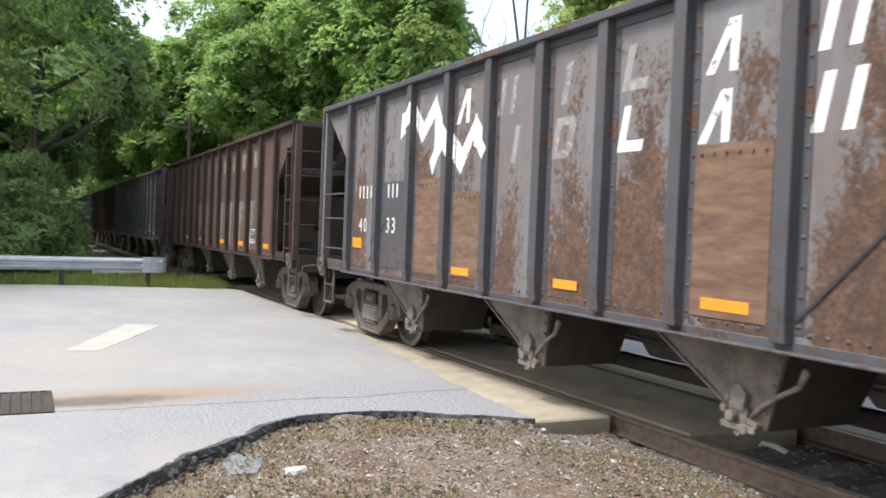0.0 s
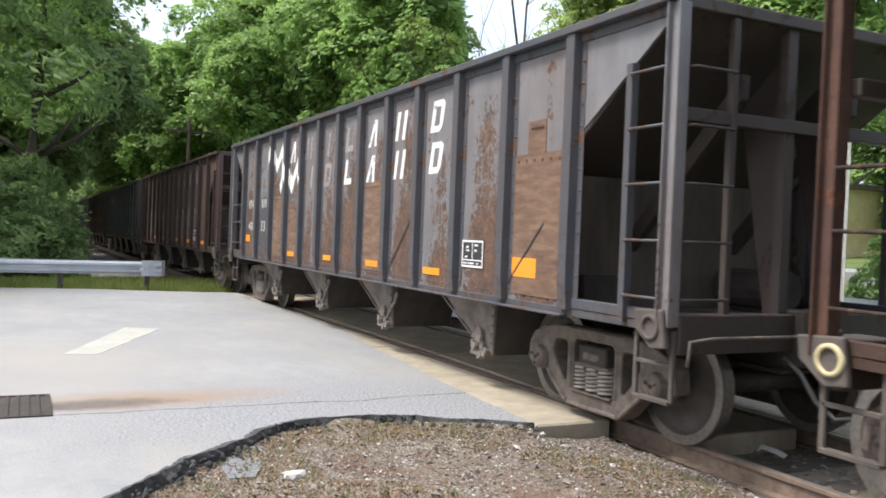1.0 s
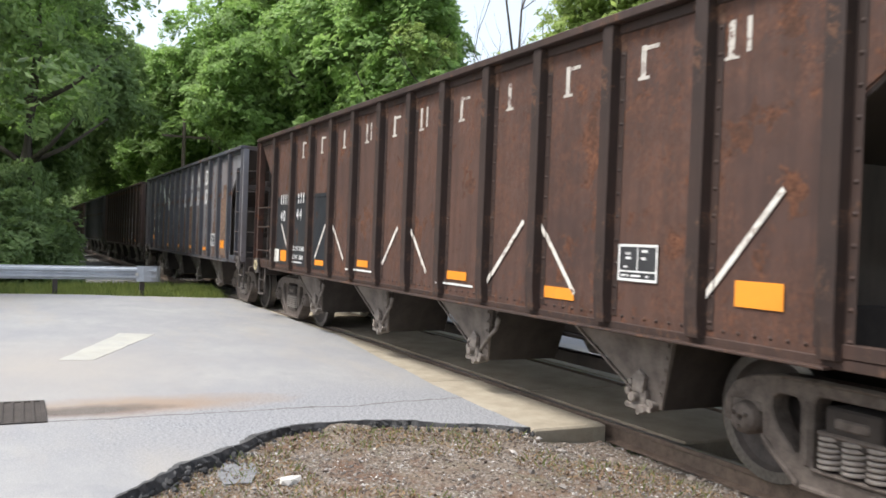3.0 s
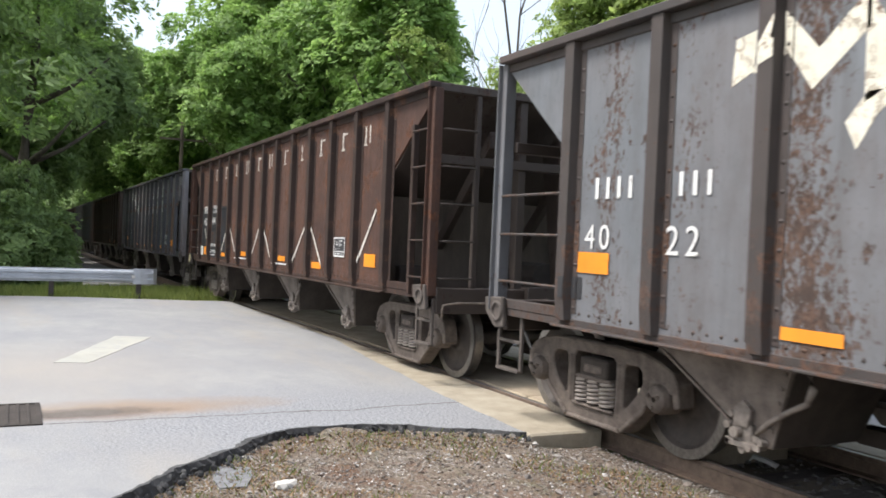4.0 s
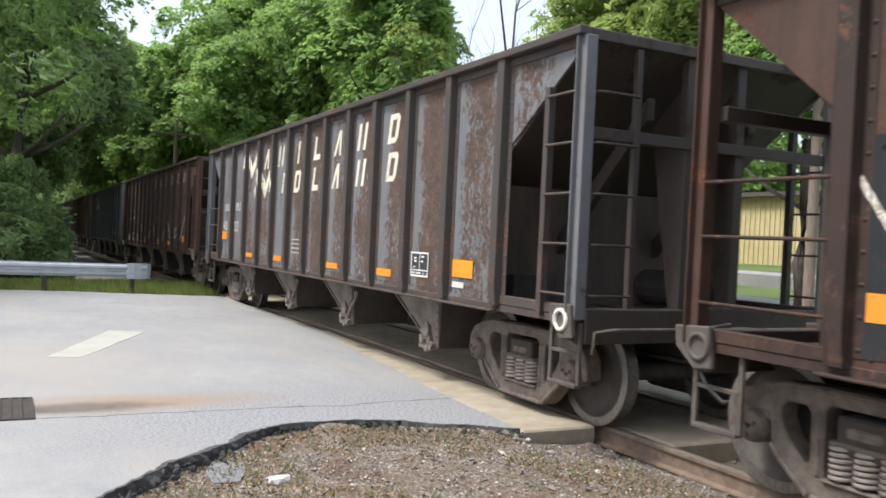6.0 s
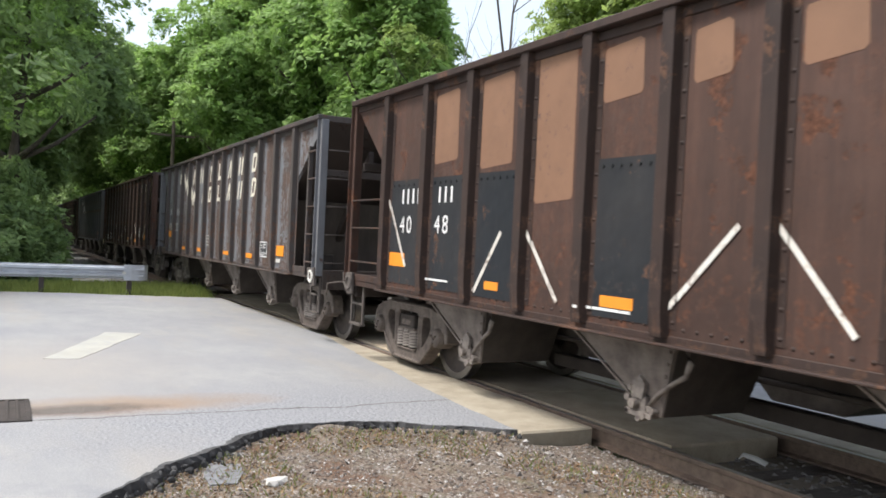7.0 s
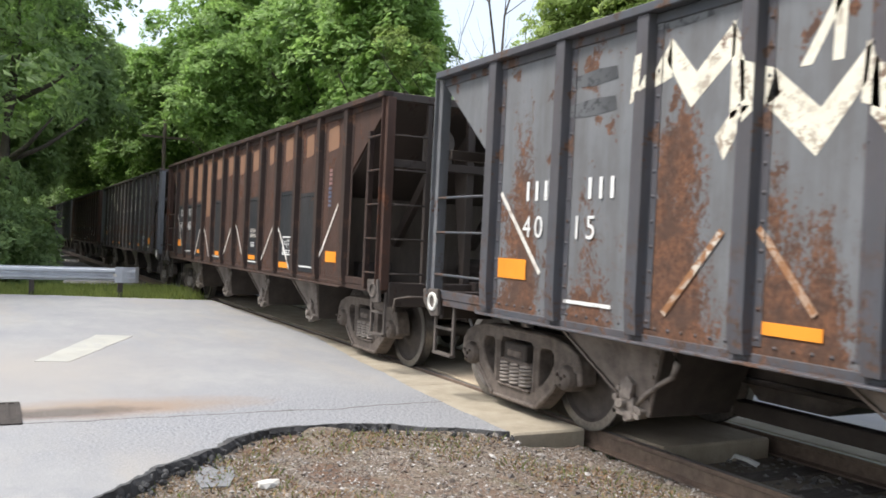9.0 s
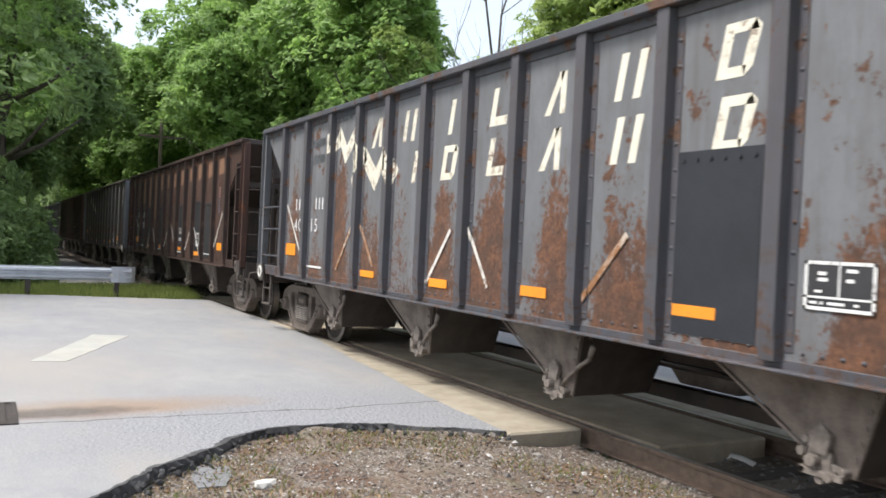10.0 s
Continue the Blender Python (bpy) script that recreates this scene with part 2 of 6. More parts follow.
def cast_plate(bm, outline, holes, y0, y1):
    """A plate in x and z with windows through it, drawn out along y."""
    tmp = bmesh.new()
    loops = []
    for loop in [outline] + holes:
        vs = [tmp.verts.new((x, y0, z)) for x, z in loop]
        loops.append([tmp.edges.new((vs[i], vs[(i + 1) % len(vs)])) for i in range(len(vs))])
    bmesh.ops.triangle_fill(tmp, use_beauty=True, edges=[e for k in loops for e in k])
    side = bmesh.ops.extrude_face_region(tmp, geom=list(tmp.faces))
    bmesh.ops.translate(tmp, verts=[v for v in side["geom"] if isinstance(v, bmesh.types.BMVert)], vec=(0, y1 - y0, 0))
    bmesh.ops.recalc_face_normals(tmp, faces=tmp.faces)
    me = bpy.data.meshes.new("plate")
    tmp.to_mesh(me)
    tmp.free()
    bm.from_mesh(me)
    bpy.data.meshes.remove(me)


def lathe(bm, profile, n=32, axis="y"):
    """A closed profile of (radius, along) turned round the y axis."""
    rings = []
    for r, a in profile:
        rings.append([bm.verts.new((r * math.cos(2 * math.pi * i / n), a, r * math.sin(2 * math.pi * i / n))) for i in range(n)])
    for k in range(len(rings)):
        a, b = rings[k], rings[(k + 1) % len(rings)]
        for i in range(n):
            j = (i + 1) % n
            bm.faces.new((a[i], a[j], b[j], b[i]))


def finish(name, bm, bevel=0.0, smooth=False):
    bmesh.ops.recalc_face_normals(bm, faces=bm.faces)
    if bevel:
        bmesh.ops.bevel(bm, geom=[e for e in bm.edges if e.calc_face_angle(0) > 0.5], offset=bevel, segments=1, affect="EDGES", clamp_overlap=True)
    me = bpy.data.meshes.new(name)
    bm.to_mesh(me)
    bm.free()
    if smooth:
        for p in me.polygons:
            p.use_smooth = True
    return me


def place(name, me, mat, parent=None, m=None, label=""):
    """One object on a mesh that others may share; its material is its own."""
    ob = new(name, me)
    if not me.materials:
        me.materials.append(None)
    if mat is not None:
        ob.material_slots[0].link = "OBJECT"
        ob.material_slots[0].material = mat
    ob.parent = parent
    if m is not None:
        ob.matrix_basis = m
    if label:
        ob["label"] = label
    return ob


def part(name, bm, mat, parent=None, label="", bevel=0.0, smooth=False, m=None):
    return place(name, finish(name, bm, bevel, smooth), mat, parent, m, label)


# ---- hopper cars ----
PITCH, HALF, POST0 = 15.7, 7.12, -5.89
END_L, END_R = 7.0, 7.24           # the body's two ends, from the middle of the posts
SHEET, FACE = 1.466, 1.56          # half widths at the side sheet and at the face of the posts
CY = 0.75                          # the track's centre line; the near rail lies on y = 0
SILL, TOP = 0.99, 3.36
R_WHEEL = 0.457
POSTS = [0.04 + k for k in (-5.92, -4.83, -3.81, -2.81, -1.88, -0.93, 0.0, 0.90, 1.87, 2.81, 3.83, 4.86, 5.94)]
CHUTES = (-3.95, -1.2, 1.5, 4.2)


def edge_strip(bm, p, q, w, rivets=False):
    """A flat bar laid along a chute's sloping edge, with rivet heads where asked."""
    p, q = Vector(p), Vector(q)
    side = Vector((w / 2, 0, 0))
    out = Vector((0, -0.014, 0))
    a = [bm.verts.new(v) for v in (p - side, p + side, q + side, q - side)]
    b = [bm.verts.new(v + out) for v in (p - side, p + side, q + side, q - side)]
    bm.faces.new(b)
    for i in range(4):
        j = (i + 1) % 4
        bm.faces.new((a[i], a[j], b[j], b[i]))
    if rivets:
        for k in range(5):
            c = p.lerp(q, 0.1 + 0.17 * k) + out
            rod(bm, c, c + Vector((0, -0.014, 0)), 0.017, 6)


def shared_meshes():
    d = {}
    # side sheet with raking ends
    bm = bmesh.new()
    prism(bm, [(POST0, SILL), (-POST0, SILL), (-POST0, 2.38), (END_R, 3.3), (END_R, TOP), (-END_L, TOP), (-END_L, 3.3), (POST0, 2.38)], -0.012, 0.012)
    d["side_sheet"] = finish("side_sheet", bm)
    # hat-section post with its flange
    bm = bmesh.new()
    w, o = 0.062, FACE - SHEET
    a = [bm.verts.new(p) for p in ((-w - 0.02, 0, SILL + 0.02), (-w, -o * 0.8, SILL + 0.02), (w, -o * 0.8, SILL + 0.02), (w + 0.02, 0, SILL + 0.02))]
    b = [bm.verts.new(p) for p in ((-w - 0.02, 0, 1.22), (-w, -o, 1.22), (w, -o, 1.22), (w + 0.02, 0, 1.22))]
    c = [bm.verts.new(p) for p in ((-w - 0.02, 0, TOP - 0.02), (-w, -o, TOP - 0.02), (w, -o, TOP - 0.02), (w + 0.02, 0, TOP - 0.02))]
    for lo, hi in ((a, b), (b, c)):
        for i in range(4):
            j = (i + 1) % 4
            bm.faces.new((lo[i], lo[j], hi[j], hi[i]))
    bm.faces.new(a[::-1])
    bm.faces.new(c)
    box(bm, -w - 0.075, w + 0.085, -0.019, -0.013, SILL + 0.08, TOP - 0.03)
    d["side_post"] = finish("side_post", bm, 0.006)
    # rivets along the posts, the sill and the chord
    bm = bmesh.new()

    def rivet(x, y, z, r=0.018):
        ring = [bm.verts.new((x + r * math.cos(k * math.pi / 3), y, z + r * math.sin(k * math.pi / 3))) for k in range(6)]
        tip = bm.verts.new((x, y - r * 0.8, z))
        for k in range(6):
            bm.faces.new((ring[k], ring[(k + 1) % 6], tip))
    for p in POSTS:
        for k in range(13):
            rivet(p + 0.115, -0.019, 1.12 + 0.18 * k)
            if k % 3 == 0:
                rivet(p - 0.11, -0.019, 1.2 + 0.18 * k)
    for k in range(92):
        x = POST0 + 0.07 + k * 0.132
        if min(abs(x - p) for p in POSTS) > 0.12:
            rivet(x, -0.013, SILL + 0.085, 0.017)
    d["rivets"] = finish("rivets", bm)
    # rolled chord along the top, sill channel along the bottom
    bm = bmesh.new()
    prism(bm, [(-END_L - 0.02, TOP - 0.02), (END_R + 0.02, TOP - 0.02), (END_R + 0.02, TOP + 0.05), (-END_L - 0.02, TOP + 0.05)], -0.115, 0.03)
    prism(bm, [(-END_L, TOP - 0.1), (END_R, TOP - 0.1), (END_R, TOP - 0.02), (-END_L, TOP - 0.02)], -0.03, 0.014)
    d["top_chord"] = finish("top_chord", bm, 0.008)
    bm = bmesh.new()
    box(bm, -END_L, END_R, -0.022, 0.05, SILL - 0.035, SILL + 0.035)
    box(bm, POST0 - 0.1, -POST0 + 0.1, -0.10, -0.022, SILL - 0.04, SILL - 0.02)
    box(bm, -END_L, POST0, -0.03, 0.05, SILL + 0.035, SILL + 0.12)
    box(bm, -POST0, END_R, -0.03, 0.05, SILL + 0.035, SILL + 0.12)
    d["side_sill"] = finish("side_sill", bm, 0.005)
    # end slope sheet and the ridge plates inside
    bm = bmesh.new()
    prism(bm, [(HALF - 0.02, 3.32), (HALF - 0.04, 3.34), (3.9, 0.95), (3.92, 0.93)], -SHEET + 0.014, SHEET - 0.014)
    d["slope_sheet"] = finish("slope_sheet", bm)
    bm = bmesh.new()
    for x in (-2.6, 0.15, 2.85):
        prism(bm, [(x - 0.95, 0.95), (x, 1.75), (x + 0.95, 0.95), (x + 0.93, 0.93), (x, 1.72), (x - 0.93, 0.93)], -SHEET + 0.014, SHEET - 0.014)
    d["ridge_plates"] = finish("ridge_plates", bm)
    # discharge chutes in pairs beside the centre sill, the outer side leaning in
    up = [(-0.98, SILL - 0.02), (0.34, SILL - 0.02), (0.06, 0.36), (-0.06, 0.36)]
    wide = [(-1.0, SILL - 0.02), (1.6, SILL - 0.02), (0.42, 0.36), (-0.3, 0.36)]      # the far half, widened so that less daylight shows between the chutes
    for key, outer, inner, up in (("chute", -1.33, -0.36, up), ("far_chute", 1.33, 0.36, wide)):
        bm = bmesh.new()
        rows = [[bm.verts.new((x, outer * (1 if z > 0.6 else 0.9), z)) for x, z in up], [bm.verts.new((x, inner, z)) for x, z in up]]
        bm.faces.new(rows[0])
        bm.faces.new(rows[1][::-1])
        for i in range(4):
            j = (i + 1) % 4
            bm.faces.new((rows[0][i], rows[1][i], rows[1][j], rows[0][j]))
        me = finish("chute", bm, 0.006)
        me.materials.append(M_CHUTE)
        me.materials.append(M_IRON_SHADE)
        for p in me.polygons:      # dust lies on the outer sides; faces turned down and in carry painted shade
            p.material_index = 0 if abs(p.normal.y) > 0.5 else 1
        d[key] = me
    bm = bmesh.new()
    box(bm, CHUTES[0] - 0.1, CHUTES[-1] + 0.1, -0.17, -0.02, 0.30, 0.43)
    d["door_beam"] = finish("door_beam", bm, 0.008)
    bm = bmesh.new()
    edge_strip(bm, (-0.96, -1.338, SILL - 0.04), (-0.10, -1.205, 0.37), 0.035)
    d["lip_long"] = finish("edge_lip", bm)
    bm = bmesh.new()
    edge_strip(bm, (0.29, -1.338, SILL - 0.04), (0.035, -1.205, 0.37), 0.075, True)
    d["lip_short"] = finish("edge_lip", bm)
    bm = bmesh.new()
    box(bm, -1.02, 0.37, -1.38, -1.34, SILL - 0.07, SILL - 0.037)
    d["chute_flange"] = finish("chute_flange", bm)
    # latch castings and the curved lever on a chute
    bm = bmesh.new()
    box(bm, -0.19, -0.06, -1.27, -1.17, 0.38, 0.50)
    rod(bm, (-0.16, -1.33, 0.44), (-0.16, -1.15, 0.44), 0.038, 10)
    rod(bm, (-0.05, -1.31, 0.36), (-0.05, -1.15, 0.36), 0.032, 10)
    rod(bm, (-0.24, -1.30, 0.37), (-0.24, -1.18, 0.37), 0.026, 8)
    box(bm, -0.26, 0.04, -1.30, -1.28, 0.345, 0.385)
    prism(bm, [(-0.20, 0.48), (-0.08, 0.48), (-0.05, 0.60), (-0.12, 0.66), (-0.20, 0.60)], -1.29, -1.25)
    for x, z, r in ((-0.26, 0.47, 0.03), (-0.23, 0.55, 0.026), (-0.12, 0.33, 0.03), (0.03, 0.40, 0.024)):
        rod(bm, (x, -1.29, z), (x, -1.2, z), r, 7)
        prism(bm, [(x - 0.02, z - 0.015), (-0.1, 0.40), (-0.1, 0.44), (x + 0.01, z + 0.02)], -1.26, -1.23)
    d["door_latch"] = finish("door_latch", bm, 0.008)
    bm = bmesh.new()
    tube(bm, [(-0.02, -1.26, 0.45), (0.1, -1.28, 0.55), (0.28, -1.31, 0.66), (0.42, -1.33, 0.73), (0.47, -1.34, 0.83), (0.44, -1.34, 0.92)],
         [0.018, 0.02, 0.018, 0.02, 0.026, 0.018], 7)
    d["lever"] = finish("lever", bm, 0, True)
    bm = bmesh.new()
    box(bm, -HALF - 0.05, HALF + 0.05, -0.19, 0.19, 0.64, 1.02)
    box(bm, -HALF - 0.05, HALF + 0.05, -0.25, 0.25, 0.60, 0.64)
    d["center_sill"] = finish("center_sill", bm, 0.01)
    # end frame: platform, end sill, posts, braces and beam
    bm = bmesh.new()
    box(bm, 4.6, HALF + 0.02, -SHEET + 0.06, SHEET - 0.06, SILL - 0.02, SILL + 0.01)
    d["end_platform"] = finish("end_platform", bm)
    bm = bmesh.new()
    box(bm, HALF - 0.08, HALF + 0.06, -SHEET + 0.05, SHEET - 0.05, 0.80, 1.09)
    box(bm, HALF - 0.1, HALF + 0.14, -0.26, 0.26, 0.68, 1.12)
    d["end_sill"] = finish("end_sill", bm, 0.01)
    bm = bmesh.new()
    box(bm, -0.045, 0.045, -0.055, 0.055, 1.0, 3.34)
    box(bm, -0.045, -0.03, -0.1, 0.055, 1.0, 3.34)
    d["corner_post"] = finish("corner_post", bm, 0.005)
    bm = bmesh.new()
    box(bm, HALF - 0.12, HALF - 0.03, -0.05, 0.05, 1.0, 3.32)
    d["end_post"] = finish("end_post", bm, 0.005)
    bm = bmesh.new()
    box(bm, HALF - 0.10, HALF, -SHEET + 0.06, SHEET - 0.06, 2.50, 2.60)
    d["end_beam"] = finish("end_beam", bm, 0.005)
    bm = bmesh.new()
    box(bm, HALF - 0.06, HALF + 0.02, -SHEET, SHEET, TOP - 0.05, TOP + 0.045)
    d["end_chord"] = finish("end_chord", bm, 0.008)
    bm = bmesh.new()
    prism(bm, [(4.9, 1.0), (5.08, 1.0), (HALF - 0.2, 2.75), (HALF - 0.2, 2.95)], -0.045, 0.045)
    d["brace"] = finish("brace", bm, 0.004)
    bm = bmesh.new()
    box(bm, 5.60, 5.625, -SHEET + 0.02, SHEET - 0.02, 1.0, 2.18)
    d["bulkhead"] = finish("bulkhead", bm)
    bm = bmesh.new()
    box(bm, -0.03, 0.03, -0.03, 0.03, 1.0, 3.3)
    d["end_stile"] = finish("end_stile", bm, 0.005)
    bm = bmesh.new()
    prism(bm, [(HALF - 0.6, 2.75), (HALF - 0.14, 3.15), (HALF - 0.14, 1.0), (HALF - 0.26, 1.0)], -0.012, 0.012)
    d["gusset"] = finish("gusset", bm)
    # ladders
    bm = bmesh.new()
    box(bm, -0.035, 0.035, -0.05, 0.02, SILL, 2.97)
    d["stile"] = finish("stile", bm, 0.004)
    bm = bmesh.new()
    tube(bm, [(0, 0, 0), (0.03, -0.06, 0), (0.42, -0.06, 0), (0.45, 0, 0)], 0.013, 6)
    d["rung"] = finish("rung", bm, 0, True)
    bm = bmesh.new()
    tube(bm, [(0, 0, 0), (0.04, -0.06, 0), (1.03, -0.06, 0), (1.07, 0, 0)], 0.014, 6)
    d["grab_iron"] = finish("grab_iron", bm, 0, True)
    bm = bmesh.new()
    for x in (-0.2, 0.2):
        box(bm, x - 0.02, x + 0.02, -0.015, 0.015, -0.52, 0.0)
    box(bm, -0.2, 0.2, -0.035, 0.035, -0.54, -0.51)
    box(bm, -0.2, 0.2, -0.015, 0.015, -0.27, -0.24)
    d["sill_step"] = finish("sill_step", bm, 0.004)
    # corner casting with its round push-pole socket
    bm = bmesh.new()
    lathe(bm, [(0.098, -0.012), (0.098, 0.03), (0.068, 0.03), (0.068, -0.016)], 20)
    d["socket_ring"] = finish("socket_ring", bm, 0, True)
    bm = bmesh.new()
    prism(bm, [(-0.22, 0.12), (0.1, 0.14), (0.14, -0.14), (-0.02, -0.16), (-0.2, -0.02)], 0.0, 0.05)
    d["corner_casting"] = finish("corner_casting", bm, 0.01)
    # coupler, uncoupling bar, air hose, hand brake
    bm = bmesh.new()
    box(bm, HALF + 0.05, HALF + 0.42, -0.08, 0.08, 0.76, 0.92)
    prism(bm, [(HALF + 0.40, 0.70), (HALF + 0.66, 0.70), (HALF + 0.66, 0.98), (HALF + 0.40, 0.98)], -0.17, 0.03)
    prism(bm, [(HALF + 0.44, 0.72), (HALF + 0.60, 0.72), (HALF + 0.60, 0.96), (HALF + 0.44, 0.96)], 0.03, 0.16)
    d["coupler"] = finish("coupler", bm, 0.02)
    bm = bmesh.new()
    tube(bm, [(HALF + 0.1, -SHEET + 0.1, 0.72), (HALF + 0.1, -SHEET + 0.12, 0.90), (HALF + 0.16, -1.2, 0.93), (HALF + 0.16, -0.3, 0.93), (HALF + 0.4, -0.15, 1.0)], 0.014, 6)
    d["uncoupling_bar"] = finish("uncoupling_bar", bm, 0, True)
    bm = bmesh.new()
    tube(bm, [(HALF + 0.05, -0.35, 0.75), (HALF + 0.22, -0.36, 0.66), (HALF + 0.36, -0.34, 0.46), (HALF + 0.5, -0.3, 0.36), (HALF + 0.64, -0.27, 0.40)], 0.02, 7)
    d["air_hose"] = finish("air_hose", bm, 0, True)
    bm = bmesh.new()
    rod(bm, (HALF + 0.03, -0.75, 2.85), (HALF + 0.10, -0.75, 2.85), 0.2, 16)
    box(bm, HALF - 0.02, HALF + 0.04, -0.95, -0.55, 2.5, 2.95)
    rod(bm, (HALF + 0.02, -0.8, 1.1), (HALF + 0.02, -0.8, 2.5), 0.02, 6)
    d["hand_brake"] = finish("hand_brake", bm, 0.01)
    bm = bmesh.new()
    rod(bm, (5.2, 0.55, 1.21), (6.5, 0.55, 1.21), 0.19, 14)
    d["air_tank"] = finish("air_tank", bm, 0.01)
    bm = bmesh.new()
    box(bm, 5.6, 5.9, -1.25, -0.75, 1.02, 1.3)
    d["valve_box"] = finish("valve_box", bm, 0.01)
    # truck: bolster, cast side frame, coil, bearing cap, wheelset
    bm = bmesh.new()
    box(bm, -0.2, 0.2, -1.1, 1.1, 0.42, 0.66)
    box(bm, -0.28, 0.28, -0.35, 0.35, 0.5, 0.72)
    d["truck"] = finish("truck", bm, 0.015)
    bm = bmesh.new()
    y0, y1 = -0.085, 0.085
    half = [(0.3, 0.81), (0.62, 0.80), (0.86, 0.755), (1.03, 0.69), (1.10, 0.60), (1.12, 0.42), (1.05, 0.40), (1.02, 0.57), (0.76, 0.57), (0.745, 0.38), (0.66, 0.29), (0.50, 0.14), (0.41, 0.085)]
    cast_plate(bm, half + [(-x, z) for x, z in half[::-1]],
               [[(-0.29, 0.22), (0.29, 0.22), (0.31, 0.30), (0.31, 0.66), (0.27, 0.70), (-0.27, 0.70), (-0.31, 0.66), (-0.31, 0.30)]]
               + [[(s * x, z) for x, z in ((0.42, 0.31), (0.45, 0.30), (0.60, 0.44), (0.665, 0.55), (0.66, 0.63), (0.61, 0.67), (0.46, 0.67), (0.42, 0.63))] for s in (-1, 1)], y0, y1)
    for s in (-1, 1):      # raised flange along the lower chord and round the column
        prism(bm, [(s * 0.70, 0.30), (s * 0.745, 0.36), (s * 0.735, 0.385), (s * 0.40, 0.125), (s * 0.42, 0.085)], y0 - 0.022, y0 + 0.01)
        prism(bm, [(s * 0.385, 0.66), (s * 0.335, 0.66), (s * 0.325, 0.24), (s * 0.37, 0.24)], y0 - 0.014, y0 + 0.01)
    prism(bm, [(-0.40, 0.085), (0.40, 0.085), (0.38, 0.125), (-0.38, 0.125)], y0 - 0.024, y0 + 0.01)
    prism(bm, [(-0.6, 0.775), (0.6, 0.775), (0.6, 0.805), (-0.6, 0.805)], y0 - 0.016, y0 + 0.01)
    box(bm, -0.3, 0.3, y0 - 0.03, y1 + 0.03, 0.22, 0.25)
    box(bm, -0.26, 0.26, y0 - 0.03, y1, 0.465, 0.50)
    box(bm, -0.19, 0.19, y0 - 0.012, y1, 0.50, 0.63)
    box(bm, -0.13, 0.13, y0 - 0.03, y1, 0.53, 0.60)
    bmesh.ops.scale(bm, vec=(0.955, 1, 1), verts=bm.verts)
    d["side_frame"] = finish("side_frame", bm, 0.014)
    bm = bmesh.new()
    turns, per = 6, 12
    tube(bm, [(0.074 * math.cos(2 * math.pi * i / per), 0.074 * math.sin(2 * math.pi * i / per), 0.215 * i / (turns * per)) for i in range(turns * per + 1)], 0.017, 5)
    d["coil_spring"] = finish("coil_spring", bm, 0, True)
    bm = bmesh.new()
    lathe(bm, [(0.02, -0.10), (0.07, -0.10), (0.105, -0.08), (0.12, -0.03), (0.12, 0.12), (0.02, 0.12)], 18)
    for k in range(3):
        a = k * 2.094 + 0.5
        rod(bm, (0.06 * math.cos(a), -0.125, 0.06 * math.sin(a)), (0.06 * math.cos(a), -0.09, 0.06 * math.sin(a)), 0.018, 6)
    box(bm, -0.15, 0.15, -0.03, 0.13, 0.06, 0.15)
    d["bearing"] = finish("bearing", bm, 0.006)
    bm = bmesh.new()
    prof = [(0.10, -0.10), (0.16, -0.085), (0.20, -0.03), (0.36, 0.0), (0.40, -0.055), (0.43, -0.064), (R_WHEEL, -0.055), (R_WHEEL, 0.05), (0.472, 0.062), (0.484, 0.075),
            (0.478, 0.088), (0.40, 0.088), (0.37, 0.05), (0.20, 0.03), (0.16, 0.08), (0.09, 0.09)]
    for s in (-1, 1):
        b2 = bmesh.new()
        lathe(b2, [(r, a * -s * -1) for r, a in prof], 40)
        bmesh.ops.translate(b2, verts=b2.verts, vec=(0, s * CY, 0))
        if s > 0:
            bmesh.ops.scale(b2, verts=b2.verts, vec=(1, -1, 1))
            bmesh.ops.translate(b2, verts=b2.verts, vec=(0, 2 * CY, 0))
        tmp = bpy.data.meshes.new("wheel")
        b2.to_mesh(tmp)
        b2.free()
        bm.from_mesh(tmp)
        bpy.data.meshes.remove(tmp)
        for k in range(5):     # cast lugs that let the turning be seen
            a = k * 1.2566
            rod(bm, (0.285 * math.cos(a), s * (CY + 0.0), 0.285 * math.sin(a)), (0.285 * math.cos(a), s * (CY + 0.035), 0.285 * math.sin(a)), 0.016, 6)
    rod(bm, (0, -1.02, 0), (0, 1.02, 0), 0.085, 16)
    me = finish("wheelset", bm, 0)
    me.materials.append(M_WHEEL)
    me.materials.append(M_TREAD)
    for p in me.polygons:
        q = p.center
        r = math.hypot(q.x, q.z)
        if 0.437 < r < 0.462:
            p.material_index = 1
        p.use_smooth = r < 0.35
    d["wheelset"] = me
    bm = bmesh.new()
    for s in (-1, 1):
        prism(bm, [(-0.46, 0.55), (-0.40, 0.5), (-0.40, 0.38), (-0.47, 0.32)], s * CY - 0.05, s * CY + 0.05)
    box(bm, -0.50, -0.42, -0.8, 0.8, 0.40, 0.48)
    d["brake_beam"] = finish("brake_beam", bm, 0.01)
    return d


M_SPRING = plain_stuff("dusty_spring_steel", (0.20, 0.17, 0.148), (0.34, 0.30, 0.265), 14, 0.8, 0.2, 0.004)
# near-black that puts underside shade into the colour; also the drain grate's dark iron
M_IRON_SHADE = plain_stuff("dark_iron_and_underside_shade", (0.024, 0.019, 0.016), (0.062, 0.05, 0.042), 3, 0.9, 0.3, 0.01)
MESH = shared_meshes()
FLIP = pose(0, 0, 0, 0, 0, 180)


AXLE_L, AXLE_R = 5.97, 5.84
NUDGE = {}            # how far a car's body stands on from its usual place in the train, which its signs keep


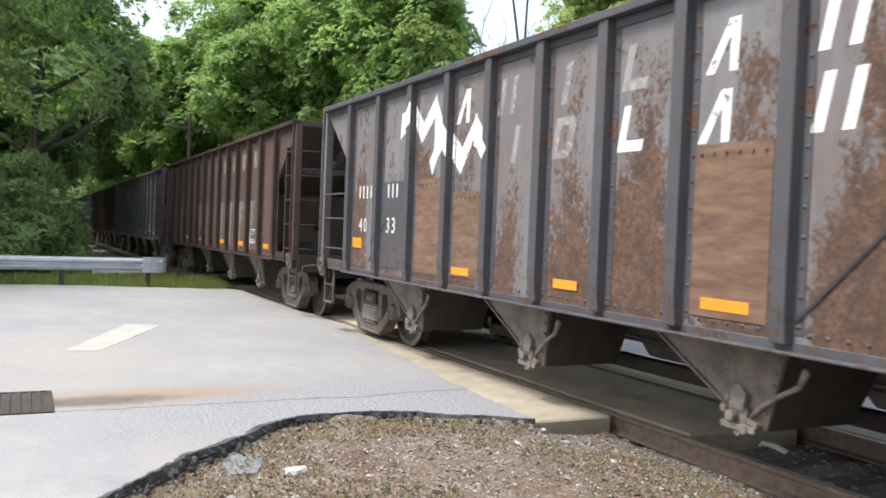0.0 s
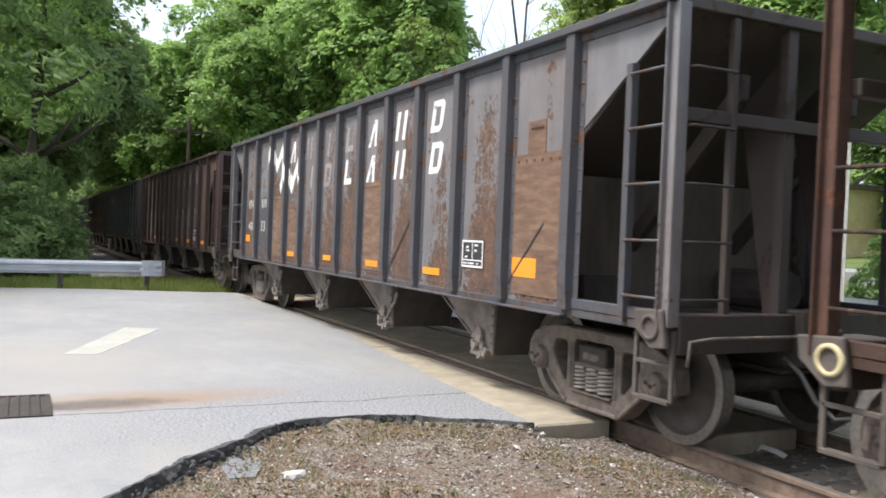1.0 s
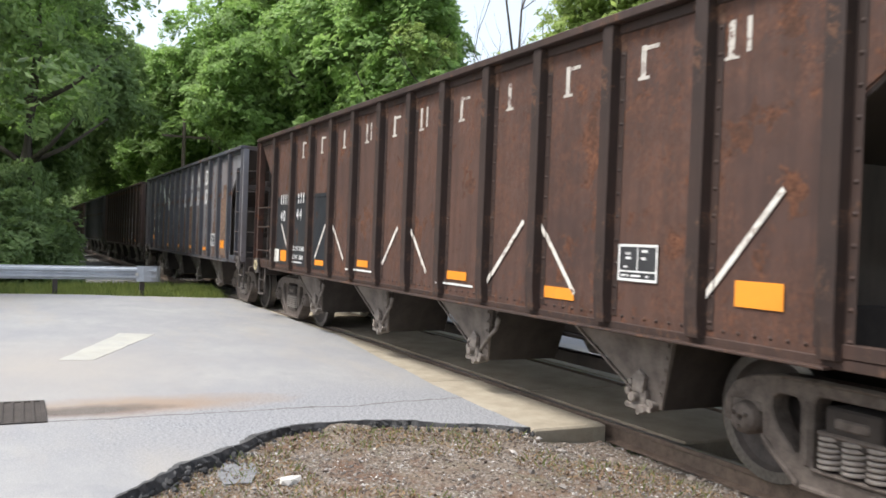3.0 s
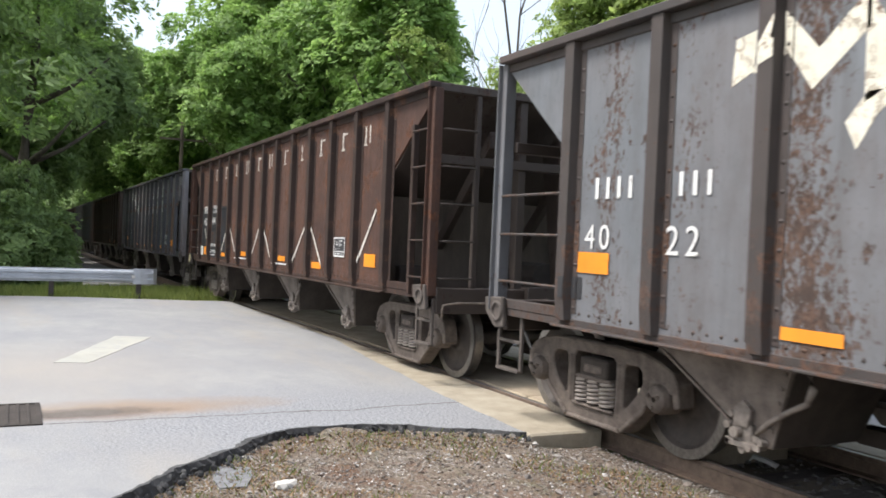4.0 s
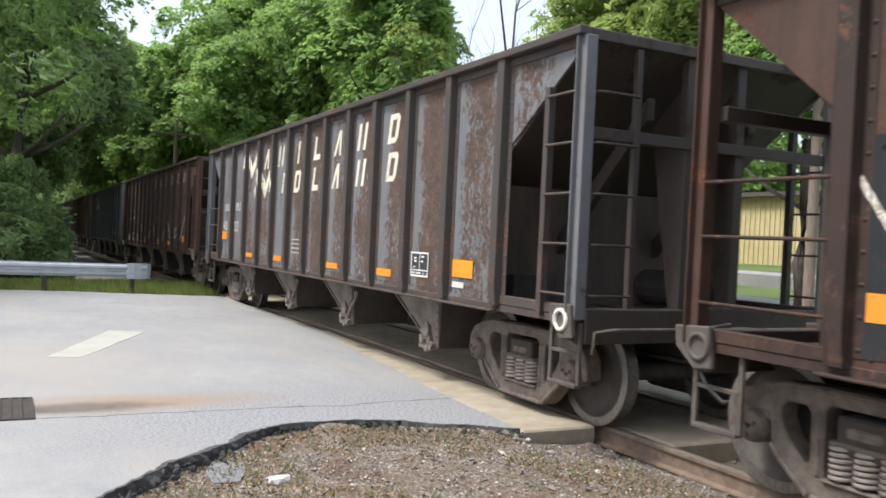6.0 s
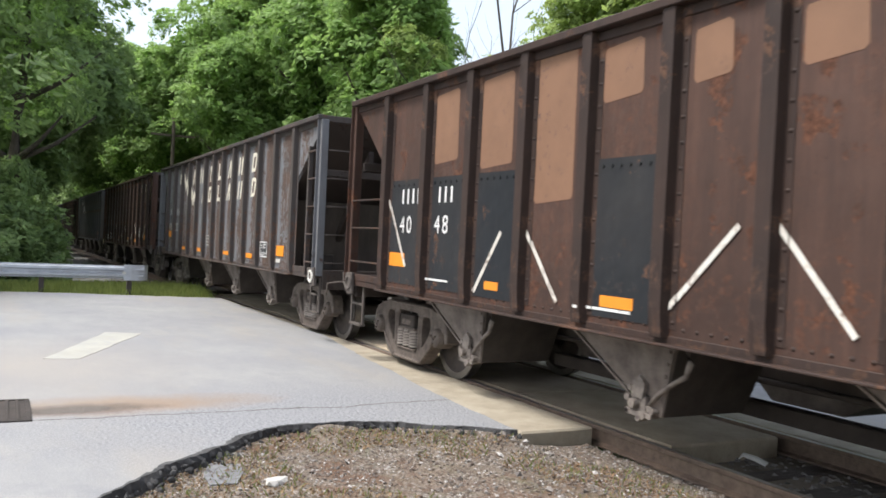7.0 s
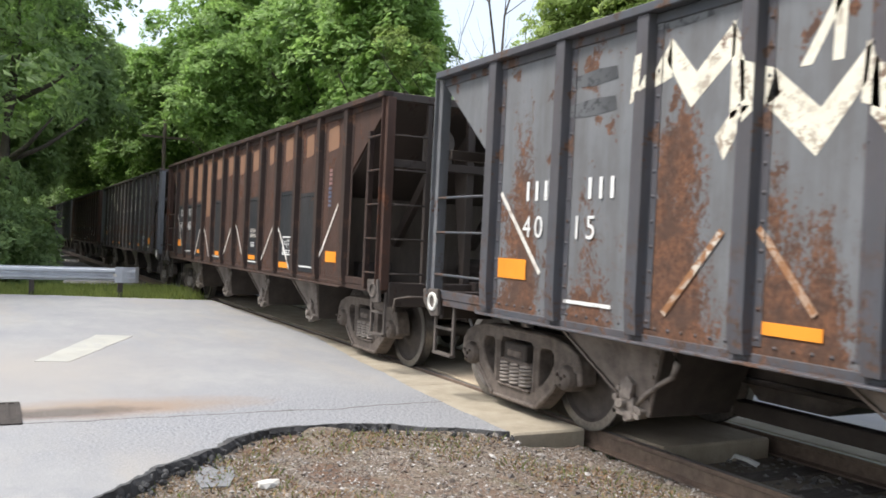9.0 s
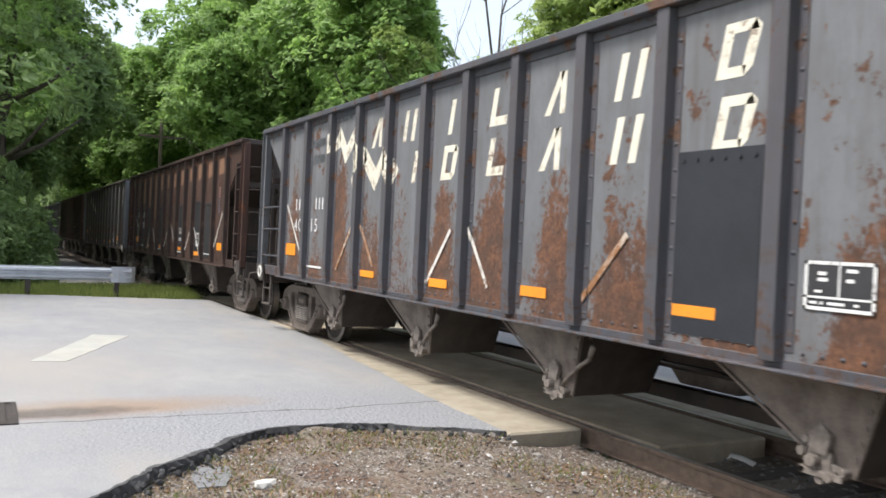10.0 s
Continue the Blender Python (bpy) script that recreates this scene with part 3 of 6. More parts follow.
def clip_u(poly, u0, u1):
    """Cut a convex polygon in (u, z) to the stretch u0 to u1."""
    for lim, sgn in ((u0, 1), (u1, -1)):
        out = []
        for i, p in enumerate(poly):
            q = poly[(i + 1) % len(poly)]
            a, b = sgn * (p[0] - lim), sgn * (q[0] - lim)
            if a >= 0:
                out.append(p)
            if a * b < 0:
                k = a / (a - b)
                out.append((p[0] + k * (q[0] - p[0]), p[1] + k * (q[1] - p[1])))
        poly = out
        if len(poly) < 3:
            return []
    return poly


def painted(name, polys, mat, car, label="", lift=0.0, over_posts=True):
    """Paint as a thin coat that follows the sheet and the faces of the posts."""
    bm = bmesh.new()
    for poly in polys:
        poly = [(u * 0.987 - NUDGE[car.name], z) for u, z in poly]
        cuts = []
        lo = -99.0
        for p in POSTS:
            cuts.append((lo, p - 0.15, SHEET + 0.0145 + lift))
            cuts.append((p - 0.145, p - 0.083, SHEET + 0.0225 + lift))
            if over_posts:
                cuts.append((p - 0.06, p + 0.06, FACE + 0.003 + lift))
            cuts.append((p + 0.083, p + 0.145, SHEET + 0.0225 + lift))
            lo = p + 0.15
        cuts.append((lo, 99.0, SHEET + 0.0145 + lift))
        for u0, u1, y in cuts:
            c = clip_u(poly, u0, u1)
            if len(c) > 2:
                f = [bm.verts.new((u, -y, z)) for u, z in c]
                g = [bm.verts.new((u, -y + 0.0015, z)) for u, z in c]
                bm.faces.new(f)
                for i in range(len(f)):
                    j = (i + 1) % len(f)
                    bm.faces.new((f[i], g[i], g[j], f[j]))
    if not bm.faces:
        bm.free()
        return None
    return part(name, bm, mat, car, label)


def rect(u0, z0, u1, z1):
    return [(u0, z0), (u1, z0), (u1, z1), (u0, z1)]


def slab(p, q, w):
    (a, b), (c, d) = p, q
    n = math.hypot(c - a, d - b)
    x, z = -(d - b) / n * w / 2, (c - a) / n * w / 2
    return [(a + x, b + z), (a - x, b - z), (c - x, d - z), (c + x, d + z)]


def stencilled(text, u, z, size, car, mat):
    cu = bpy.data.curves.new("number", "FONT")
    cu.body, cu.size, cu.extrude = text, size, 0.0008
    cu.space_character = 1.34 if len(text) < 3 else 0.92
    tmp = new("number", cu)
    bpy.context.view_layer.update()
    me = bpy.data.meshes.new_from_object(tmp.evaluated_get(bpy.context.evaluated_depsgraph_get()))
    bpy.data.objects.remove(tmp)
    me.materials.clear()
    return place("stencilled_number", me, mat, car, pose(u * 0.987 - NUDGE[car.name], -SHEET - 0.0225, z, 90), "white stencilled number")


def bent(u, z, h, w, kind, lean=0.22):
    """Plain slanted strokes that stand for one big painted sign of the fleet's name."""
    s = lean * h
    b = 0.085
    if kind == 1:
        return [[(u, z), (u + b, z), (u + b + s, z + h), (u + s, z + h)]]
    if kind == 2:
        return [[(u, z), (u + b, z), (u + b + s, z + h), (u + s, z + h)], [(u + b, z), (u + w, z), (u + w + 0.02, z + b), (u + b + 0.02, z + b)]]
    if kind == 5:
        t = 0.07
        return [[(u, z), (u + b, z), (u + b + s, z + h), (u + s, z + h)], [(u + b, z), (u + w - 0.06, z), (u + w - 0.04, z + t), (u + b + 0.015, z + t)],
                [(u + b + s - 0.015, z + h - t), (u + w + s - 0.02, z + h - t), (u + w + s - 0.05, z + h), (u + b + s, z + h)],
                [(u + w - 0.06, z), (u + w + 0.01, z + 0.06), (u + w + s, z + h - 0.05), (u + w + s - 0.05, z + h), (u + w + s - 0.09, z + h - 0.05), (u + w - 0.075, z + 0.06)]]
    if kind == 3:
        return [[(u, z), (u + b, z), (u + w * 0.7 + s, z + h), (u + w * 0.45 + s, z + h)], [(u + w * 0.75, z), (u + w, z), (u + w * 0.78 + s, z + h), (u + w * 0.5 + s, z + h)]]
    return [[(u, z), (u + b, z), (u + b + s, z + h), (u + s, z + h)], [(u + w - b, z), (u + w, z), (u + w + s, z + h), (u + w - b + s, z + h)]]


ZIG = [[(-4.05, 2.72), (-3.86, 2.80), (-3.84, 3.06), (-4.02, 3.03)], [(-3.86, 2.80), (-3.62, 3.14), (-3.60, 2.86), (-3.86, 2.78)],
       [(-3.62, 3.14), (-3.36, 2.86), (-3.40, 2.62), (-3.66, 2.98)], [(-3.40, 2.62), (-3.36, 2.86), (-3.02, 3.15), (-3.02, 2.92)],
       [(-3.05, 3.15), (-2.86, 2.86), (-2.84, 2.60), (-3.04, 2.50)], [(-3.08, 2.24), (-2.96, 2.42), (-2.80, 2.56), (-3.02, 2.56), (-3.16, 2.40)],
       [(-2.90, 2.86), (-2.68, 2.78), (-2.64, 2.62), (-2.86, 2.46)], [(-2.68, 2.78), (-2.34, 2.50), (-2.36, 2.22), (-2.74, 2.56)],
       [(-2.36, 2.22), (-2.34, 2.50), (-2.02, 2.84), (-2.04, 2.62)], [(-2.06, 2.84), (-1.92, 2.70), (-1.90, 2.44), (-2.08, 2.50)],
       [(-1.94, 2.72), (-1.66, 2.45), (-1.82, 2.27), (-1.98, 2.44)]]


def fleet_sign(car, mat, faded=()):
    """The zigzag device and two rows of slanted strokes."""
    painted("zigzag_device", ZIG, mat, car, "cream zigzag device painted across the panels")
    rows = [(-2.5, 2.76, 3), (-1.58, 2.76, 4), (-0.46, 2.75, 1), (0.39, 2.75, 2), (1.32, 2.75, 3), (2.26, 2.76, 4), (3.31, 2.77, 5),
            (-1.3, 2.28, 1), (-0.59, 2.28, 5), (0.36, 2.28, 2), (1.27, 2.28, 3), (2.24, 2.28, 4), (3.3, 2.3, 5)]
    for i, (u, z, kind) in enumerate(rows):
        painted("sign_stroke", bent(u, z, 0.355, 0.30, kind), M_FADED if i in faded else mat, car)


def data_box(car, u, z, w=0.46, h=0.28):
    t = 0.02
    u = in_panel(u, u + w, NUDGE[car.name])[0]
    painted("data_panel", [rect(u, z, u + w, z + h)], M_BLACK, car, "black stencil panel with a white outline", 0.006)
    bars = [rect(u, z, u + w, z + t), rect(u, z + h - t, u + w, z + h), rect(u, z, u + t, z + h), rect(u + w - t, z, u + w, z + h),
            rect(u, z + 0.068, u + w, z + 0.08), rect(u + w * 0.49, z + 0.08, u + w * 0.515, z + h)]
    for k in range(2):
        bars.append(rect(u + 0.09, z + 0.165 + 0.035 * k, u + 0.155 - 0.01 * k, z + 0.185 + 0.035 * k))
        bars.append(rect(u + w * 0.6, z + 0.165 + 0.055 * k, u + w * 0.6 + 0.05 + 0.02 * k, z + 0.185 + 0.055 * k))
    bars.append(rect(u + 0.07, z + 0.1, u + 0.12, z + 0.115))
    for a, b in ((0.04, 0.09), (0.11, 0.13), (0.16, 0.27), (0.33, 0.36)):
        bars.append(rect(u + a, z + 0.034, u + b, z + 0.05))
    painted("data_grid", bars, M_WHITE_T, car, "", 0.010)


def panel_at(u):
    """The panel between two posts that holds the place u along the side."""
    return max(i for i in range(12) if i == 0 or POSTS[i] <= u)


def plate(car, u0, z0, u1, z1, mat, label, name="repair_plate", bolts=True):
    """A riveted repair sheet laid on the side between two posts."""
    u0, u1 = u0 - NUDGE[car.name], u1 - NUDGE[car.name]
    if 0.5 < u1 - u0 < 1.06:
        i = panel_at((u0 + u1) / 2)
        u0, u1 = POSTS[i] + 0.14, POSTS[i + 1] - 0.14
    bm = bmesh.new()
    box(bm, u0, u1, -SHEET - 0.0185, -SHEET - 0.0125, z0, z1)
    if bolts:
        for k in range(6):
            x = u0 + 0.06 + (u1 - u0 - 0.12) * k / 5
            for z in (z1 - 0.06,):
                rod(bm, (x, -SHEET - 0.018, z), (x, -SHEET - 0.030, z), 0.015, 6)
    return part(name, bm, mat, car, label)


def in_panel(u0, u1, dp=0.0):
    """Keep a plate's stretch clear of the posts' flanges."""
    i = panel_at((u0 + u1) / 2 * 0.987 - dp)
    w = min(u1 - u0, 0.68)
    a = min(max(u0 * 0.987, POSTS[i] + dp + 0.153), POSTS[i + 1] + dp - 0.153 - w * 0.987)
    return a / 0.987, a / 0.987 + w


def reflector(car, u0, z0, u1, z1):
    u0, u1 = in_panel(u0, u1, NUDGE[car.name])
    painted("reflector", [rect(u0, z0, u1, z1)], M_ORANGE, car, "orange reflective sheeting", 0.0075)


def small_lines(car, u, z, w, n, step=0.055, h=0.03, mat=None):
    rng = random.Random(int((u + 20) * 100))
    polys = []
    for k in range(n):
        x = u
        while x < u + w - 0.03:
            dx = rng.uniform(0.05, 0.14)
            polys.append(rect(x, z - k * step, min(x + dx, u + w), z - k * step + h))
            x += dx + 0.03
    painted("stencil_lines", polys, mat or M_WHITE_T, car, "small white stencil lines", 0.007)


def fleet_mark(car, u0, u1, z, mat, h=0.17):
    """Plain upright bars of the owner's mark above the number."""
    for u, count in ((u0, 4), (u1, 3)):
        for k in range(count):
            painted("owner_mark_bar", [rect(u + 0.14 * k, z, u + 0.14 * k + 0.04, z + h)], mat, car, "", 0.007)


def hopper_car(paint, post_paint, label, ring_mat=None, ring_end=-1, brake=False, dp=0.0):
    car = new("hopper_car")
    NUDGE[car.name] = dp
    tagged(car, label, "freight car", "cars of the train")
    for s, turn in ((-1, None), (1, FLIP)):
        base = pose(0, -SHEET, 0) if s < 0 else Matrix.Diagonal((1, -1, 1, 1)) @ pose(0, -SHEET, 0)
        place("side_sheet", MESH["side_sheet"], paint, car, base)
        place("top_chord", MESH["top_chord"], post_paint, car, base)
        place("side_sill", MESH["side_sill"], post_paint, car, base)
        tagged(place("rivets", MESH["rivets"], post_paint, car, base), kind="stuff")
        for p in POSTS:
            place("side_post", MESH["side_post"], post_paint, car, base @ pose(p, 0, 0))
        # side ladder at the right-hand end, two grab irons at the left-hand end, seen from outside
        place("stile", MESH["stile"], post_paint, car, base @ pose(END_R - 0.48, -0.02, 0))
        for k in range(5):
            place("rung", MESH["rung"], post_paint, car, base @ pose(END_R - 0.48, -0.02, 1.2 + 0.42 * k))
        for z in (1.28, 1.72, 2.08):
            place("grab_iron", MESH["grab_iron"], post_paint, car, base @ pose(-END_L + 0.02, 0.0, z))
        for e in (-1, 1):
            end = END_R if e > 0 else -END_L
            place("corner_post", MESH["corner_post"], paint, car, base @ pose(end, 0, 0))
            st = place("sill_step", MESH["sill_step"], M_UNDER, car, base @ pose(end - e * 0.18, 0.03, SILL - 0.02))
            place("corner_casting", MESH["corner_casting"], M_UNDER, car, base @ pose(end - e * 0.08, -0.085, SILL - 0.0))
            place("push_pole_socket", MESH["socket_ring"], ring_mat if ring_mat and e == ring_end else M_UNDER, car, base @ pose(end - e * 0.10, -0.088, SILL + 0.0))
    for turn in (pose(END_R - HALF, 0, 0), pose(HALF - END_L, 0, 0) @ FLIP):
        for nm in ("slope_sheet", "end_platform", "end_sill", "end_beam", "end_chord"):
            place(nm, MESH[nm], M_END, car, turn)
        place("bulkhead", MESH["bulkhead"], M_BULK, car, turn, "dusty brown cross bulkhead under the slope sheet")
        place("end_stile", MESH["end_stile"], M_END, car, turn @ pose(HALF - 0.02, -SHEET + 0.54, 0))
        for y in (-0.3, 0.3):
            place("end_post", MESH["end_post"], M_END, car, turn @ pose(0, y, 0))
        for y in (-0.62, 0.62):
            place("brace", MESH["brace"], M_END, car, turn @ pose(0, y, 0))
        for y in (-0.3, 0.3):
            place("gusset", MESH["gusset"], M_END, car, turn @ pose(0, y + 0.06, 0))
        for k in range(5):
            place("end_rung", MESH["rung"], M_END, car, turn @ pose(HALF + 0.02, -SHEET + 0.06, 1.2 + 0.42 * k, 0, 0, 90))
        place("coupler", MESH["coupler"], M_UNDER, car, turn)
        place("uncoupling_bar", MESH["uncoupling_bar"], M_TRUCK, car, turn)
        place("air_hose", MESH["air_hose"], M_RUBBER, car, turn, "black rubber air hose")
    if brake:
        place("hand_brake", MESH["hand_brake"], M_UNDER, car)
    # tank, box, sill and beam darkened in colour for the shade under the body
    place("air_tank", MESH["air_tank"], M_IRON_SHADE, car)
    place("valve_box", MESH["valve_box"], M_IRON_SHADE, car)
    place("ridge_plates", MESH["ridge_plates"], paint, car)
    place("center_sill", MESH["center_sill"], M_IRON_SHADE, car)
    place("door_beam", MESH["door_beam"], M_IRON_SHADE, car)
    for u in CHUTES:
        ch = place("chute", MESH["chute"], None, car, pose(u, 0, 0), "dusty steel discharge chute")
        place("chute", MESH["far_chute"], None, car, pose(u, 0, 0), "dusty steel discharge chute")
        place("door_latch", MESH["door_latch"], M_LATCH, ch, None, "rubbed steel latch")
        if u < 4:
            place("lever", MESH["lever"], M_LATCH, ch)
        place("edge_lip", MESH["lip_long"], M_CHUTE, ch)
        place("edge_lip", MESH["lip_short"], M_CHUTE, ch)
        place("chute_flange", MESH["chute_flange"], M_CHUTE, ch)
    for e in (-1, 1):
        # bolster and brake beams get shade colour, so the frame's windows look dark
        tr = place("truck", MESH["truck"], M_IRON_SHADE, car, pose(AXLE_R if e > 0 else -AXLE_L, 0, 0), "dusty cast steel truck")
        for s in (-1, 1):
            place("side_frame", MESH["side_frame"], M_TRUCK, tr, pose(0, s * 1.0, 0))
            for x in (-0.175, 0.0, 0.175):
                place("coil_spring", MESH["coil_spring"], M_SPRING, tr, pose(x, s * 1.045, 0.25))
            for x in (-0.85, 0.85):
                place("bearing", MESH["bearing"], M_TRUCK, tr, pose(x, s * 1.05, R_WHEEL, 0, 0, 0 if s < 0 else 180))
        for x in (-0.85, 0.85):
            w = place("wheelset", MESH["wheelset"], None, tr, pose(x, 0, R_WHEEL))
            WHEELS.append((w, x))
            place("brake_beam", MESH["brake_beam"], M_IRON_SHADE, tr, pose(x, 0, 0) if x > 0 else pose(x, 0, 0, 0, 0, 180))
    return car


WHEELS = []
M_BULK = plain_stuff("dusty_brown_bulkhead", (0.05, 0.038, 0.03), (0.115, 0.09, 0.07), 1.6, 0.85, 0.3, 0.01, stretch=(1, 2, 0.5))
M_END = rusty_paint("dark_brown_end_paint", (0.037, 0.026, 0.021), 0.3, 12, 0.4, (0.05, 0.03, 0.023), low=False)
M_BLACK = plain_stuff("black_panel_paint", (0.018, 0.018, 0.02), (0.035, 0.035, 0.038), 4, 0.6, 0.1, 0.004)
M_PLY = plain_stuff("rusted_patch_sheet", (0.082, 0.044, 0.029), (0.20, 0.122, 0.077), 2.5, 0.85, 0.35, 0.01, stretch=(1.3, 1, 6))
M_PLATE = rusty_paint("dark_repair_paint", (0.011, 0.0135, 0.017), 0.1, 21, 0.6, spec=0.25, tint=0.5, tint_col=(0.05, 0.045, 0.042), grime=(0.012, 0.012, 0.012))
M_PLATE_E = plain_stuff("fresh_dark_primer", (0.008, 0.010, 0.014), (0.017, 0.020, 0.027), 3, 0.6, 0.15, 0.005)
M_TAN = worn_film("tan_overpaint", (0.20, 0.105, 0.06), (0.10, 0.06, 0.047), 0.3, 31, 0.7)
M_RINGW = plain_stuff("white_painted_ring", (0.55, 0.53, 0.48), (0.70, 0.68, 0.62), 9, 0.6, 0.1, 0.003)
M_RINGY = plain_stuff("yellow_painted_ring", (0.36, 0.30, 0.17), (0.52, 0.45, 0.27), 9, 0.6, 0.1, 0.003)

OXIDE = dict(spec=0.28, tint_col=(0.112, 0.060, 0.044), grime=(0.012, 0.009, 0.008))
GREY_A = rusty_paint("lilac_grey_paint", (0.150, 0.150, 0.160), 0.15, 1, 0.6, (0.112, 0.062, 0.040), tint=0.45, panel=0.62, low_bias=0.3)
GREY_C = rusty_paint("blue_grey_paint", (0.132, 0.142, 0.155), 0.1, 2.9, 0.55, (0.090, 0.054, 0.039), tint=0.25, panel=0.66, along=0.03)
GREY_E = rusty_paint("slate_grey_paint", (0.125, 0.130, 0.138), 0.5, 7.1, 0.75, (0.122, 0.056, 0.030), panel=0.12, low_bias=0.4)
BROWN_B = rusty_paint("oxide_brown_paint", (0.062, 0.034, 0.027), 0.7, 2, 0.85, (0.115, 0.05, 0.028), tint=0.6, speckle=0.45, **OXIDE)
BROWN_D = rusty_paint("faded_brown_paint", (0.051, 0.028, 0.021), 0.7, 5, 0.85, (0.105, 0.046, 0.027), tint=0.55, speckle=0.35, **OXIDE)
# the far cars' grey, darkened to stand in for shade from the trees
GREY_SHADE = rusty_paint("tree_shaded_grey_paint", (0.052, 0.050, 0.052), 0.5, 15, 0.8, tint=0.3)
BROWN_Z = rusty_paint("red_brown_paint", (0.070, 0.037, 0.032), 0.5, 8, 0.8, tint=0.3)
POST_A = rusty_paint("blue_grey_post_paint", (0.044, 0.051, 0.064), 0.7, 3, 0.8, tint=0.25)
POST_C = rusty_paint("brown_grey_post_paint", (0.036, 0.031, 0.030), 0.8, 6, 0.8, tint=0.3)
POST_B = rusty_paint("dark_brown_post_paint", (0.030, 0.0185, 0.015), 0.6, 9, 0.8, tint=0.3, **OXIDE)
CARS = {}


def car_a():
    c = CARS[-2] = hopper_car(GREY_A, POST_A, "lilac-grey open hopper car with rusted patch sheets, on the rails", dp=0.17)
    fleet_sign(c, M_WHITE_T, faded=(1, 2, 3, 7, 8))
    for u0, z0, u1, z1 in ((-3.9, 1.1, -3.06, 2.2), (-2.88, 1.12, -2.06, 2.03), (1.1, 1.1, 1.88, 2.27), (5.1, 1.08, 5.88, 2.38), (5.42, 2.38, 5.72, 2.68)):
        plate(c, u0, z0, u1, z1, M_PLY, "rust-brown patch sheet riveted to the side")
    for u in (-5.0, 2.2, 5.2):
        painted("weld_line", [slab((u, 1.15), (u + 0.62, 1.75), 0.022)], M_BLACK, c, "", 0.009)
    for u0, z0, u1, z1 in ((-5.75, 1.32, -5.4, 1.46), (-2.48, 1.14, -2.08, 1.22), (-0.46, 1.15, -0.1, 1.23), (1.38, 1.15, 1.82, 1.23), (3.26, 1.15, 3.7, 1.23), (5.2, 1.24, 5.62, 1.42)):
        reflector(c, u0, z0, u1, z1)
    data_box(c, 4.2, 1.28)
    stencilled("40", -5.4, 1.55, 0.26, c, M_WHITE_T)
    stencilled("33", -4.42, 1.55, 0.28, c, M_WHITE_T)
    fleet_mark(c, -5.42, -4.38, 2.0, M_WHITE_T)
    plate(c, -4.9, 1.1, -4.15, 2.2, POST_A, "dark painted number panel", bolts=False)


def strips(c, pairs):
    for p, q in pairs:
        painted("diagonal_strip", [slab(p, q, 0.043)], M_STRIPE, c, "chipped white diagonal strip", 0.009, over_posts=False)


def car_b():
    c = CARS[-1] = hopper_car(BROWN_B, POST_B, "brown open hopper car with white diagonal strips, on the rails", M_RINGY, dp=0.05)
    for i, u in enumerate((-4.36, -3.38, -2.36, -1.46, -0.5, 0.3, 1.32, 2.32, 3.3, 4.3, 5.2)):
        painted("sign_stroke", [rect(u, 2.88, u + 0.055, 3.13), rect(u - 0.03, 2.87, u + 0.1, 2.895)] + ([rect(u + 0.16, 2.9, u + 0.2, 3.13)] if i in (3, 5, 10) else [rect(u + 0.05, 3.09, u + 0.2, 3.12)] if i not in (2, 7) else []), M_CLINCH, c)
    for u0, u1 in ((-5.88, -5.2), (-4.88, -4.2), (-3.87, -3.2)):
        plate(c, u0, 1.08, u1, 2.26, M_PLATE, "dark grey repair sheet")
    strips(c, [((-5.46, 1.77), (-5.09, 1.38)), ((-3.03, 1.77), (-3.51, 1.25)), ((-2.69, 1.76), (-2.19, 1.27)), ((-0.25, 1.74), (-0.71, 1.27)),
               ((0.13, 1.75), (0.61, 1.23)), ((2.7, 1.81), (2.01, 1.17)), ((3.0, 1.78), (3.55, 1.2)), ((5.72, 2.0), (5.0, 1.2))])
    for u0, z0, u1, z1 in ((-5.48, 1.13, -5.12, 1.32), (-3.5, 1.14, -3.08, 1.22), (-1.62, 1.2, -1.22, 1.29), (1.14, 1.19, 1.58, 1.28), (3.05, 1.14, 3.5, 1.24), (5.35, 1.25, 5.75, 1.42)):
        reflector(c, u0, z0, u1, z1)
    painted("white_placard", [rect(-5.85, 1.11, -5.58, 1.33)], M_RINGW, c, "small white placard", 0.008)
    for u0, u1, z in ((-4.7, -4.2, 1.13), (-1.85, -0.9, 1.14), (1.05, 1.75, 1.13)):
        painted("white_underline", [rect(u0, z, u1, z + 0.022)], M_WHITE_T, c, "", 0.009)
    data_box(c, 3.95, 1.35)
    stencilled("40", -5.55, 1.83, 0.26, c, M_WHITE_T)
    stencilled("44", -4.58, 1.85, 0.26, c, M_WHITE_T)
    fleet_mark(c, -5.55, -4.5, 2.12, M_WHITE_T)
    stencilled("LD LMT 203400", -4.74, 1.335, 0.104, c, M_WHITE_T)
    stencilled("LT WT  58600", -4.73, 1.19, 0.104, c, M_WHITE_T)


